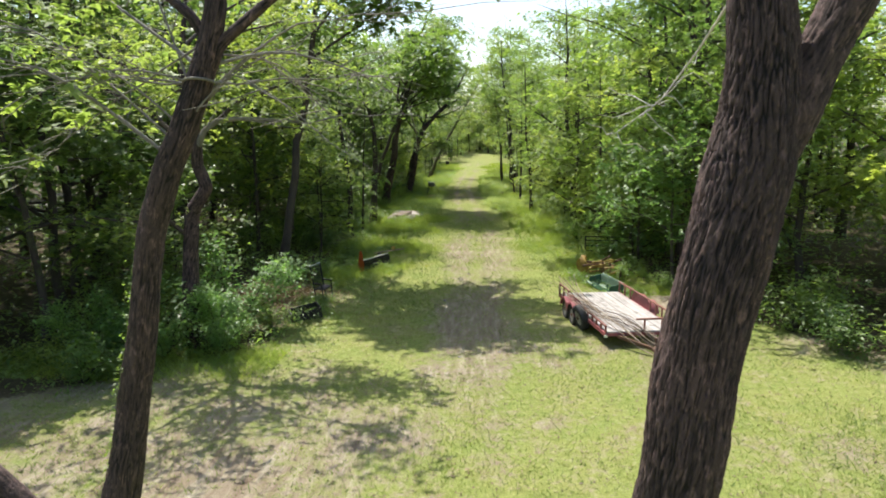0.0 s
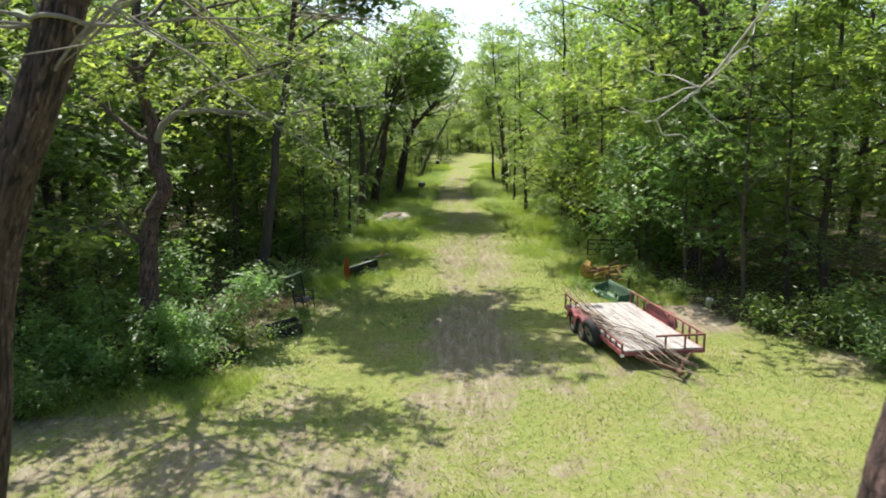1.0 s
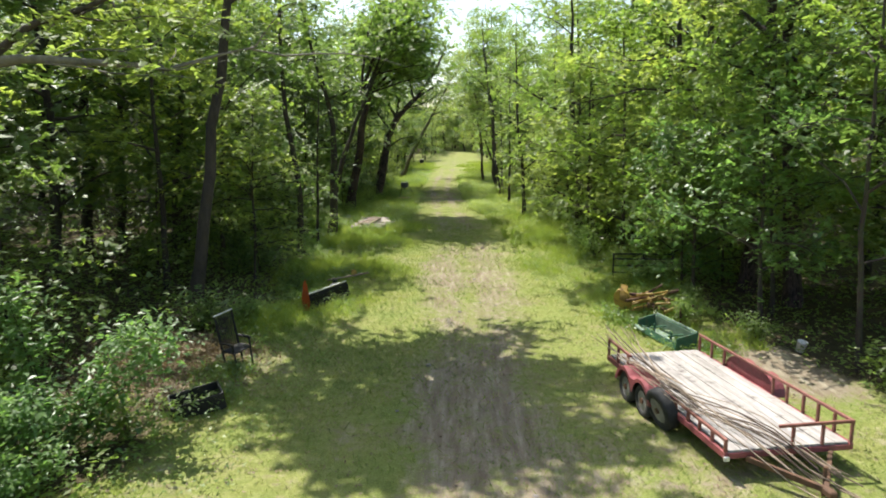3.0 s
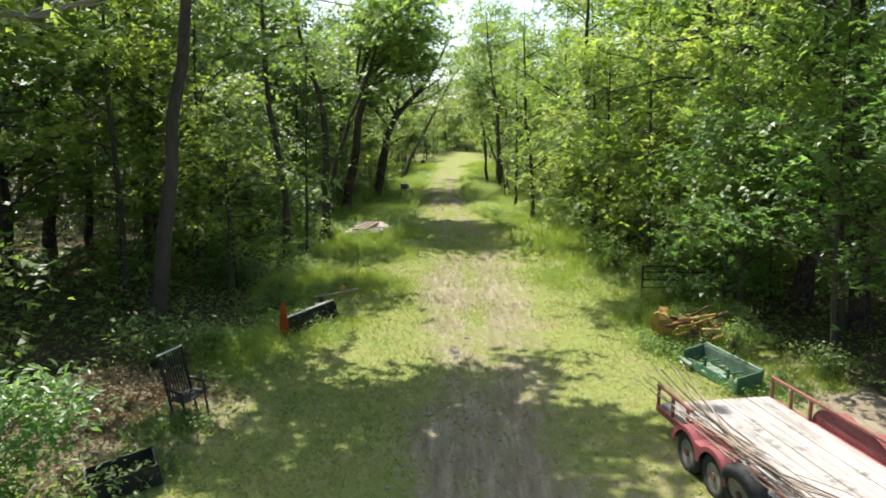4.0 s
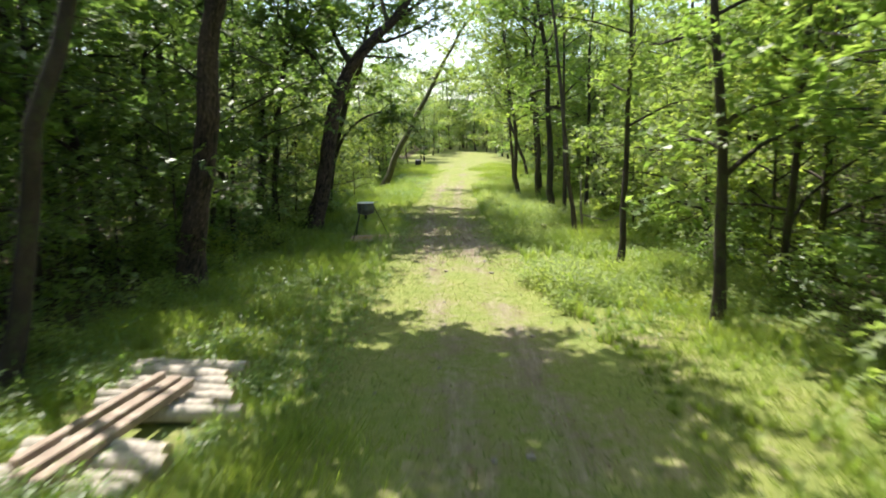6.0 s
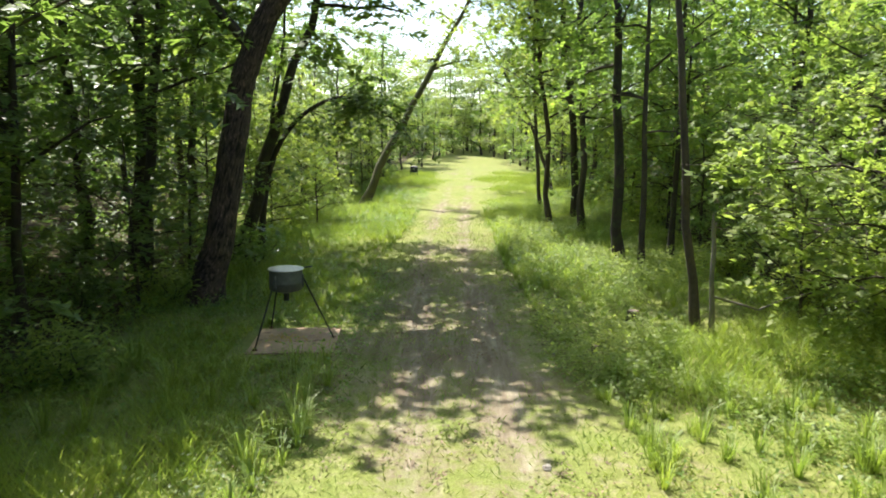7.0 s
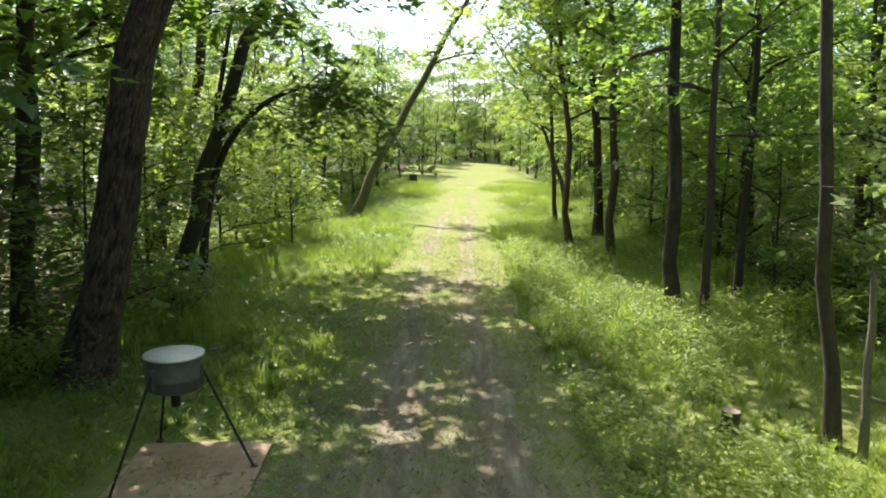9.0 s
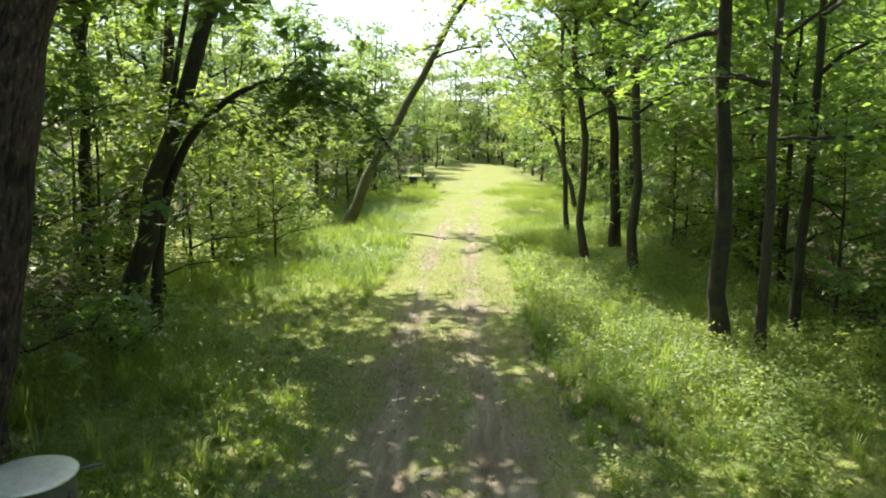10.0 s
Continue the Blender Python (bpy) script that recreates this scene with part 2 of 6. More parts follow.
def join(parts):
    vs, fs, base = [], [], 0
    for v, f in parts:
        vs.append(v)
        fs.append(np.asarray(f) + base)
        base += len(v)
    return np.concatenate(vs), np.concatenate(fs)


def leaves(rng, centres, spread, count, size, droop=0.25, flat=0.36, lane=None, near=False):
    """Pointed leaves scattered round the centres."""
    if size < 0.5:
        count, size = max(1, round(count * 1.5)), size * 0.84
    n = len(centres) * count
    c = np.repeat(centres, count, 0) + rng.normal(0, 1, (n, 3)) * np.asarray(spread)
    up = np.array([[0, 0, 1.0]])
    if lane is not None:
        m = max(2, count // 10)
        spray = np.repeat(centres, m, 0) + rng.normal(0, 1, (len(centres) * m, 3)) * np.asarray(spread) * 1.1
        tilt = rng.normal(0, 0.3, (len(spray), 3)) + up
        axis = rng.normal(0, 1, (len(spray), 3)) * np.array([1, 1, 0.2]) - np.array([0, 0, 0.15])
        axis /= np.linalg.norm(axis, axis=1, keepdims=True)
        pick = np.repeat(np.arange(len(centres)) * m, count) + rng.integers(0, m, n)
        along = rng.random((n, 1))
        c = spray[pick] + axis[pick] * along * size * 3.2 + rng.normal(0, size * 0.12, (n, 3))
        c[:, 2] -= 1.1 * size * along[:, 0] ** 2
        up, axis = tilt[pick], axis[pick]
        w = c + np.asarray(lane)
        free = ((np.abs(w[:, 0] - 0.2) > 2.2) | (w[:, 2] > 8) | (w[:, 1] > 66)) & ~((np.abs(w[:, 0] + 0.5) < 3.9) & (w[:, 2] < 6) & (w[:, 1] > 54) & (w[:, 1] < 71))
        c, up, axis, n = c[free], up[free], axis[free], int(free.sum())
    nrm = rng.normal(0, 1, (n, 3)) * (flat if lane is None else flat * 0.6) + up
    nrm /= np.linalg.norm(nrm, axis=1, keepdims=True)
    d = rng.normal(0, 1, (n, 3))
    if lane is not None:
        d = axis * 0.7 + np.cross(up, axis) * rng.choice([-0.8, 0.8], (n, 1)) + d * 0.25
    d[:, 2] -= droop
    d -= nrm * (d * nrm).sum(1, keepdims=True)
    d /= np.linalg.norm(d, axis=1, keepdims=True) + 1e-9
    s = np.cross(nrm, d)
    ln = size * rng.uniform(0.6, 1.35, (n, 1))
    wd = ln * rng.uniform(0.24, 0.4, (n, 1))
    if near:
        mid = c + d * ln * 0.42 + nrm * ln * 0.05
        v = np.stack([c, mid - s * wd * 0.85, c + d * ln * 1.1 - nrm * ln * 0.14, mid + s * wd * rng.uniform(0.6, 0.9, (n, 1))], 1)
        return v.reshape(-1, 3), np.arange(n * 4).reshape(-1, 4)
    v = np.stack([c - s * wd, c + s * wd * rng.uniform(0.7, 1.3, (n, 1)), c + d * ln - nrm * ln * 0.12], 1)
    return v.reshape(-1, 3), np.arange(n * 3).reshape(-1, 3)


# ---- trees ----
def tree(name, at, height, dia, label, seed, lean=(0, 0), curve=(0, 0), crown_from=0.25, reach=3.5, limbs=8, count=5000, size=0.26,
         leaf=LEAF, bark=BARK_DARK, group="woodland trees", shift=(0, 0), spread=0.5, droop=0.0, category="tree", top=1.0, bare=0, dense=3):
    rng = np.random.default_rng(seed)
    root = thing(name, pose(*at), label, category, group)
    n = 14
    s = np.linspace(0, 1, n)
    wob = np.cumsum(rng.normal(0, 0.05, (n, 2)), 0) * height * (0.12 if dia > 0.25 else 0.055)
    path = np.zeros((n, 3))
    path[:, 0] = lean[0] * height * s + curve[0] * height * s ** 2 + wob[:, 0] - wob[0, 0]
    path[:, 1] = lean[1] * height * s + curve[1] * height * s ** 2 + wob[:, 1] - wob[0, 1]
    path[:, 2] = height * s * 0.97 - 0.12
    rad = dia / 2 * ((1 - s) ** 0.85 * 0.93 + 0.07) * (1 + 0.35 * np.exp(-s * height / 0.35))
    if dia >= 0.5 and bark is BARK_DARK:
        old_trunk(root, path, rad, 64, 150, seed * 0.37, BARK_BIG, "trunk", 0.02)
    else:
        link("trunk", mesh_of("trunk", *tube(path, rad, 12), bark), root)
    centres, core = [], []
    for k in range(limbs):
        t = crown_from + (top - 0.06 - crown_from) * (k + rng.uniform(0, 0.9)) / limbs
        p0 = np.array([np.interp(t, s, path[:, i]) for i in range(3)])
        r0 = np.interp(t, s, rad) * rng.uniform(0.35, 0.6)
        az = k * 2.4 + rng.uniform(-0.5, 0.5)
        long = reach * rng.uniform(0.7, 1.15) * (1.05 - 0.55 * max(0, (t - 0.55) / 0.45))
        rise = rng.uniform(0.05, 1.0) - droop
        q = np.linspace(0, 1, 6)
        lp = p0 + np.stack([np.cos(az) * long * q + shift[0] * q * long * 0.4, np.sin(az) * long * q + shift[1] * q * long * 0.4,
                            long * (rise * q - 0.28 * q ** 2)], 1)
        lp[1:] += np.cumsum(rng.normal(0, 0.05 * long, (5, 3)), 0) * 0.5
        lr = r0 * (1 - q) ** 0.8 + 0.008
        pieces = [tube(lp, lr, 6)]
        cl = []
        for j in range(5):
            t2 = rng.uniform(0.3, 1.0)
            b0 = np.array([np.interp(t2, q, lp[:, i]) for i in range(3)])
            way = rng.normal(0, 1, 3)
            way[2] = abs(way[2]) * 0.4
            way += (lp[-1] - lp[0]) / long * 0.7
            way /= np.linalg.norm(way)
            tl = long * rng.uniform(0.2, 0.42)
            bp = b0 + way * tl * np.linspace(0, 1, 4)[:, None]
            bp[1:] += rng.normal(0, 0.05 * long, (3, 3)) * 0.4
            pieces.append(tube(bp, np.linspace(max(0.01, np.interp(t2, q, lr) * 0.6), 0.005, 4), 3))
            cl += [bp[-1], bp[2], bp[1] + rng.normal(0, 0.2, 3), bp[-1] + np.array([rng.normal(0, 0.25), rng.normal(0, 0.25), -0.12 * long])]
        for t2 in (0.5, 0.68, 0.85, 1.0):
            cl.append(np.array([np.interp(t2, q, lp[:, i]) for i in range(3)]) + rng.normal(0, 0.25, 3))
        link("limb", mesh_of("limb", *join(pieces), bark), root)
        if k >= bare:
            centres += cl
            core += [lp[1] * 0.5 + lp[2] * 0.5, lp[2], lp[3], lp[4]]
    centres += [path[-1] + rng.normal(0, 0.4, 3) for _ in range(5)]
    centres = np.array(centres)
    centres = centres[rng.random(len(centres)) > 0.42]
    per = max(1, int(count / len(centres)))
    outer = leaves(rng, centres, (spread * 0.85, spread * 0.85, spread * 0.36), per, size, lane=at)
    if core and count > 1000:
        inner = leaves(rng, np.array(core), (spread, spread, spread * 0.6), dense, size * 1.5, lane=at)
        outer = join([outer, inner])
    link("crown", mesh_of("crown", *outer, leaf, False), root)
    return root


def overhang(root, pts, r, seed, leaf, per=60, size=0.2, spread=0.45, twigs=12, first=4):
    """A long limb of a standing tree with leafy side twigs; places are relative to the tree's foot."""
    rng = np.random.default_rng(seed)
    pts = np.array(pts, float)
    s0, s = np.linspace(0, 1, len(pts)), np.linspace(0, 1, 16)
    p = np.stack([np.interp(s, s0, pts[:, i]) for i in range(3)], 1)
    for _ in range(3):
        p[1:-1] = (p[:-2] + p[1:-1] * 2 + p[2:]) / 4
    p[1:] += np.cumsum(rng.normal(0, 0.03, (15, 3)), 0)
    limb = link("limb", mesh_of("limb", *tube(p, r * (1 - s) ** 0.8 + 0.01, 8), BARK_DARK), root)
    cl = []
    for k in range(twigs):
        i = int(rng.integers(first, 16))
        way = rng.normal(0, 1, 3) * np.array([0.9, 0.9, 0.5]) + (p[-1] - p[0]) * 0.12
        tp = p[i] + way * np.linspace(0, rng.uniform(0.7, 1.6), 6)[:, None] + np.cumsum(rng.normal(0, 0.05, (6, 3)), 0)
        link("twig", mesh_of("twig", *tube(tp, np.linspace(max(0.012, r * 0.28 * (1 - s[i])), 0.004, 6), 4), BARK_DARK), limb)
        cl += [tp[2], tp[3], tp[4], tp[5], tp[5] + rng.normal(0, 0.3, 3)]
    if per:
        link("crown", mesh_of("crown", *leaves(rng, np.array(cl), (spread, spread, spread * 0.4), per, size, lane=root.matrix_basis.translation), leaf, False), root)


def shrub(at, height, width, label, seed, leaf=LEAF, count=1500, size=0.13, group="edge shrubs"):
    rng = np.random.default_rng(seed)
    root = thing("shrub", pose(*at), label, "shrub", group)
    stems, cl = [], []
    for k in range(9):
        az, out = rng.uniform(0, 6.28), rng.uniform(0.15, 1) * width / 2
        q = np.linspace(0, 1, 5)
        h = height * rng.uniform(0.55, 1.0) * (1.1 - 0.4 * out / width * 2)
        p = np.stack([np.cos(az) * out * q ** 1.3, np.sin(az) * out * q ** 1.3, h * q], 1)
        p[1:] += rng.normal(0, 0.05, (4, 3))
        stems.append(tube(p, np.linspace(0.022, 0.004, 5), 5))
        for t in (0.3, 0.5, 0.7, 0.85, 1.0):
            c = np.array([np.interp(t, q, p[:, i]) for i in range(3)])
            cl += [c, c + rng.normal(0, 0.22, 3) * np.array([1, 1, 0.5])]
    cl = np.array(cl)
    cl[:, 2] = np.maximum(cl[:, 2], 0.12)
    link("stem", mesh_of("stem", *join(stems), BARK_DARK), root)
    link("foliage", mesh_of("foliage", *leaves(rng, cl, (0.2, 0.2, 0.15), max(1, int(count * 0.52) // len(cl)), size * 1.12, near=True), leaf, False), root)
    return root


# ---- ground ----
def trail_x(y):
    return np.interp(y, [0, 30, 43, 60, 76, 90, 110, 150], [0.8, 0.6, 0.2, -0.4, -1.25, -1.3, -0.8, -0.5])


def lane_x(y):
    """Middle of the worn lane between the two verges."""
    return trail_x(y) + np.interp(y, [26, 33, 44, 52, 60], [0.0, 0.35, 0.6, 0.3, 0.0])


def fbm(x, y, seed):
    r = np.random.default_rng(seed)
    out = np.zeros(np.shape(x))
    for k in range(14):
        f = 0.12 * 1.45 ** k
        a, b = r.uniform(0, 6.28, 2)
        out += np.sin(f * (x * np.cos(a) + y * np.sin(a)) * 2 + b + 1.7 * np.sin(f * 0.7 * (x * np.sin(a) - y * np.cos(a)) + a)) / (k + 2)
    return out


def ground_z(x, y):
    d = x - trail_x(y)
    z = 0.035 * fbm(x, y, 3)
    z -= 0.035 * (np.exp(-((d - 0.62) / 0.25) ** 2) + np.exp(-((d + 0.62) / 0.25) ** 2))
    z = z + 0.024 * np.clip(y - 92, 0, 110)
    return z + 0.10 * np.clip((np.abs(x) - 7) / 8, 0, 1)


def build_ground():
    xs = np.concatenate([[-600, -300, -150, -80, -50, -34, -24, -18], np.arange(-14, 14.01, 0.22), [18, 24, 34, 50, 80, 150, 300, 600]])
    ys = np.concatenate([[-600, -300, -120, -50, -20, -8], np.arange(-2, 118, 0.3), np.arange(118, 180, 4), [200, 260, 400, 700, 1200]])
    X, Y = np.meshgrid(xs, ys)
    Z = ground_z(X, Y)
    v = np.stack([X, Y, Z], -1).reshape(-1, 3)
    w = len(xs)
    i = (np.arange(len(ys) - 1)[:, None] * w + np.arange(w - 1)[None]).ravel()
    f = np.stack([i, i + 1, i + w + 1, i + w], 1)
    m, nt, out = material("ground_soil")
    at_d = nt.nodes.new("ShaderNodeAttribute")
    at_d.attribute_name = "bare"
    at_l = nt.nodes.new("ShaderNodeAttribute")
    at_l.attribute_name = "litter"
    n_big, n_mid, n_fine = noise_tex(nt, 0.8, 5, 0.65), noise_tex(nt, 5.0, 5, 0.7), noise_tex(nt, 38.0, 4, 0.7)
    turf = ramp(nt, n_mid, [(0.25, (0.135, 0.155, 0.048)), (0.5, (0.18, 0.205, 0.065)), (0.75, (0.25, 0.255, 0.115))])
    turf = mixc(nt, 1.0, turf, ramp(nt, n_fine, [(0.25, (0.5, 0.52, 0.45)), (0.75, (1.5, 1.45, 1.4))]), "MULTIPLY")
    turf = mixc(nt, 1.0, turf, ramp(nt, n_big, [(0.3, (0.85, 0.95, 0.8)), (0.7, (1.15, 1.05, 1.1))]), "MULTIPLY")
    n_run = noise_tex(nt, 3.2, 5, 0.65, None, (1.6, 0.22, 1))
    soil = ramp(nt, n_run, [(0.28, (0.14, 0.1, 0.072)), (0.52, (0.225, 0.19, 0.138)), (0.76, (0.36, 0.325, 0.25))])
    soil = mixc(nt, 1.0, soil, ramp(nt, n_fine, [(0.25, (0.72, 0.7, 0.68)), (0.75, (1.22, 1.22, 1.2))]), "MULTIPLY")
    lit = ramp(nt, n_mid, [(0.25, (0.035, 0.028, 0.018)), (0.55, (0.075, 0.06, 0.035)), (0.8, (0.14, 0.11, 0.07))])
    lit = mixc(nt, 1.0, lit, ramp(nt, n_fine, [(0.25, (0.6, 0.6, 0.6)), (0.75, (1.35, 1.35, 1.3))]), "MULTIPLY")

    def masked(attr, src, lo, hi):
        ad = nt.nodes.new("ShaderNodeMath")
        ad.operation = "MULTIPLY_ADD"
        nt.links.new(src, ad.inputs[0])
        ad.inputs[1].default_value = 1.1
        nt.links.new(attr.outputs["Fac"], ad.inputs[2])
        sum2 = nt.nodes.new("ShaderNodeMath")
        sum2.operation = "MULTIPLY_ADD"
        nt.links.new(n_big, sum2.inputs[0])
        sum2.inputs[1].default_value = 0.9
        nt.links.new(ad.outputs[0], sum2.inputs[2])
        half = nt.nodes.new("ShaderNodeMath")
        half.operation = "SUBTRACT"
        half.inputs[1].default_value = 0.45
        nt.links.new(sum2.outputs[0], half.inputs[0])
        ad = half
        return ramp(nt, ad.outputs[0], [(lo, (0, 0, 0)), (hi, (1, 1, 1))])
    col = mixc(nt, masked(at_d, n_mid, 0.66, 1.3), turf, soil)
    col = mixc(nt, masked(at_l, n_mid, 0.8, 1.0), col, lit)
    p = node(nt, "BsdfPrincipled", Roughness=0.95)
    p.inputs["Specular IOR Level"].default_value = 0.15
    nt.links.new(col, p.inputs["Base Color"])
    nt.links.new(bump(nt, n_fine, 0.7, 0.02), p.inputs["Normal"])
    nt.links.new(p.outputs["BSDF"], out.inputs["Surface"])
    me = mesh_of("ground", v, f, m)
    bare, litter = soil_share(X, Y), litter_share(X, Y)
    for key, val in (("bare", bare), ("litter", litter)):
        a = me.attributes.new(key, "FLOAT", "POINT")
        a.data.foreach_set("value", val.astype(np.float32).ravel())
    return tagged(link("ground", me), "mown grass with a bare two-track dirt trail and leaf litter", "ground", kind="structure")


def soil_share(x, y):
    """How bare the trail is: two wheel tracks, and worn patches between them."""
    d = x - lane_x(y)
    tracks = np.exp(-((d - 0.66) / 0.42) ** 2) + np.exp(-((d + 0.66) / 0.42) ** 2)
    worn = np.exp(-(np.abs(x - lane_x(y)) / np.interp(y, [30, 38, 46, 60, 66, 78, 86], [1.5, 1.9, 1.7, 1.5, 2.0, 1.7, 1.3])) ** 4) * np.interp(y, [10, 16, 20, 30, 37, 44, 52, 62, 66, 70, 80, 84, 100], [0.0, 0.12, 0.34, 0.38, 0.46, 0.3, 0.12, 0.1, 0.26, 0.3, 0.28, 0.18, 0.06])
    worn = worn * (1 - np.interp(y, [26, 32, 46, 54], [0, 0.45, 0.45, 0]) * np.exp(-((d + 0.1) / 0.34) ** 2))
    s = np.maximum(tracks * np.interp(y, [10, 18, 24, 36, 46, 62, 70, 82, 110, 150], [0.05, 0.25, 0.42, 0.46, 0.3, 0.3, 0.6, 0.45, 0.16, 0.1]), worn)
    patch = np.exp(-(((x + 6.5) / 2.0) ** 2 + ((y - 26.7) / 2.1) ** 2)) * 0.9 + np.exp(-(((x - 8.0) / 1.2) ** 2 + ((y - 27) / 2.6) ** 2)) * 0.8
    patch = patch + 0.34 * np.exp(-(((x - 1.0) / 0.8) ** 2 + ((y - 74) / 6.0) ** 2))
    near = 0.42 * np.exp(-(((x + 5) / 5.0) ** 2 + ((y - 14.5) / 4.0) ** 2)) + 0.2 * np.exp(-(((x - 7) / 3.5) ** 2 + ((y - 15.5) / 2.2) ** 2))
    near = near + 0.5 * np.exp(-(((x - 11.6) / 2.4) ** 2 + ((y - 22.3) / 1.7) ** 2))
    dry = np.interp(y, [18, 25], [1, 0]) * np.clip(0.1 + 0.5 * fbm(x * 0.9, y * 0.9, 17), 0, 0.4)
    near = np.maximum(near, dry)
    return np.clip(np.maximum(np.maximum(s, patch), near) + 0.13 * fbm(x * 2, y * 2, 9), 0, 1)


def litter_share(x, y):
    lo = np.interp(y, [-5, 15, 18.5, 20.5, 22.5, 28, 32, 38, 60, 78, 84, 98, 104, 150], [-16, -12, -8.0, -5.4, -4.7, -4.7, -5.0, -5.6, -6.8, -7.2, -12, -12, -7.5, -7])
    hi = np.interp(y, [-5, 18, 21, 25, 32, 60, 100, 150], [40, 30, 12, 9.0, 7.0, 6.2, 7.5, 6])
    e = np.maximum(lo - x, x - hi)
    straw = np.exp(-(((x + 6.4) / 2.0) ** 2 + ((y - 26.6) / 2.1) ** 2) ** 2)
    return np.clip(0.2 + e / 1.6, 0, 1) * 0.95 * (1 - 0.95 * straw)


build_ground()


def blades(rng, x, y, h, w, lean):
    """One narrow bent blade at each place."""
    n = len(x)
    a = rng.uniform(0, 6.28, n)
    b = rng.uniform(0, 6.28, n)
    z = ground_z(x, y) - 0.005
    p = np.stack([x, y, z], 1)
    side = np.stack([np.cos(a), np.sin(a), np.zeros(n)], 1) * w[:, None]
    tip = np.stack([np.cos(b) * lean * h, np.sin(b) * lean * h, h], 1)
    v = np.stack([p - side, p + side, p + tip], 1)
    f = np.arange(n * 3).reshape(-1, 3)
    return v.reshape(-1, 3), f


def open_ground(x, y):
    """Where no board, log or trailer wheel covers the grass."""
    board = (np.abs(x + 3.75) < 1.0) & (np.abs(y - 68.0) < 1.05)
    logs = (np.abs(x + 4.6) < 0.9) & (np.abs(y - 51.5) < 2.2)
    brush = ((x + 6.5) / 2.2) ** 2 + ((y - 26.7) / 2.3) ** 2 < 1
    return ~(board | logs | brush)


def grass():
    rng = np.random.default_rng(21)
    n = 400000
    y = 9 + 80 * rng.random(n) ** 1.35
    x = rng.uniform(-9.5, 13, n)
    keep = open_ground(x, y) & (rng.random(n) > 1.4 * soil_share(x, y) - 0.1) & (litter_share(x, y) < 0.5) & (rng.random(n) < 0.75 + 0.5 * fbm(x * 3, y * 3, 31))
    thin = np.random.default_rng(22).random(n) + 0.8 * fbm(x, y, 41)
    keep &= (thin < (y - 9) / 3.2) & (thin < (13 - x) / 1.2) & (thin < (x + 9.5) / 1.2)
    x, y = x[keep], y[keep]
    h = rng.uniform(0.03, 0.085, len(x)) * (1.0 + 0.5 * fbm(x, y, 5))
    v, f = blades(rng, x, y, np.clip(h * 1.15, 0.025, 0.2), rng.uniform(0.005, 0.013, len(x)), 1.1)
    tagged(link("mown_grass", mesh_of("mown_grass", v, f, GRASS)), "short mown pale green grass of the clearing", "grass", kind="stuff")
    n = 600000
    y = 28 + 92 * rng.random(n) ** 1.15
    x = rng.uniform(-9.0, 8.0, n)
    d = np.abs(x - lane_x(y))
    edge = np.interp(y, [28, 32, 36, 44, 58, 68, 80, 110], [4.2, 2.6, 2.1, 2.0, 1.9, 1.9, 1.8, 1.4])
    grow = np.clip((d - edge + 0.9 * fbm(x * 2, y * 2, 8)) / np.interp(y, [30, 36, 62], [2.4, 1.5, 1.3]), 0, 1)
    tuft = 0.45 + 0.9 * fbm(x * 3, y * 3, 13) + 0.5 * fbm(x * 7, y * 7, 14)
    keep = open_ground(x, y) & (rng.random(n) < grow * np.clip(tuft + 0.4, 0.3, 1) * np.interp(y, [58, 66], [1, 0.72])) & (litter_share(x, y) < 0.8)
    x, y, grow, tuft = x[keep], y[keep], grow[keep], tuft[keep]
    h = (0.07 + np.interp(y, [30, 60, 68], [0.2, 0.22, 0.24]) * grow) * rng.uniform(0.4, 1.25, len(x)) * np.clip(0.35 + 1.0 * tuft, 0.3, 1.8)
    v, f = blades(rng, x, y, np.clip(h, 0.05, 0.8), rng.uniform(0.005, 0.011, len(x)), 0.8)
    tagged(link("tall_grass", mesh_of("tall_grass", v, f, GRASS_TALL)), "tall bright green grass beside the trail", "grass", kind="stuff")
    n = 26000
    y, x = rng.uniform(18.3, 21.6, n), rng.uniform(-14, -4.3, n)
    keep = rng.random(n) < np.clip(1.2 - np.abs(y - 19.9 - 0.25 * (x + 6)) / 1.6 + 0.4 * fbm(x * 3, y * 3, 19), 0, 1)
    x, y = x[keep], y[keep]
    v, f = blades(rng, x, y, rng.uniform(0.08, 0.34, len(x)), rng.uniform(0.004, 0.008, len(x)), 0.9)
    tagged(link("edge_grass", mesh_of("edge_grass", v, f, GRASS_TALL)), "tall grass along the edge of the bushes", "grass", kind="stuff")
    n = 90000
    y = 20 + 80 * rng.random(n) ** 0.7
    x = rng.uniform(-8.5, 7, n)
    d = np.abs(x - trail_x(y))
    keep = open_ground(x, y) & (fbm(x * 2, y * 2, 41) > np.interp(y, [58, 66], [0.05, -0.12])) & (d > np.interp(y, [14, 40, 66], [4.2, 2.6, 1.6]))
    x, y = x[keep], y[keep]
    tall = np.clip(0.25 + 0.8 * fbm(x * 3, y * 3, 43), 0.08, 0.75) * np.interp(y, [20, 44, 60], [0.5, 0.8, 1.0])
    c = np.stack([x, y, ground_z(x, y) + rng.uniform(0.05, 1.0, len(x)) * tall], 1)
    v, f = leaves(rng, c, (0.06, 0.06, 0.04), 2, 0.07)
    tagged(link("clover", mesh_of("clover", v, f, LEAF, False)), "small leafy weeds among the grass", "weeds", kind="stuff")
    n = 62000
    y = 57 + 41 * rng.random(n) ** 1.2
    x = rng.uniform(0.8, 7, n)
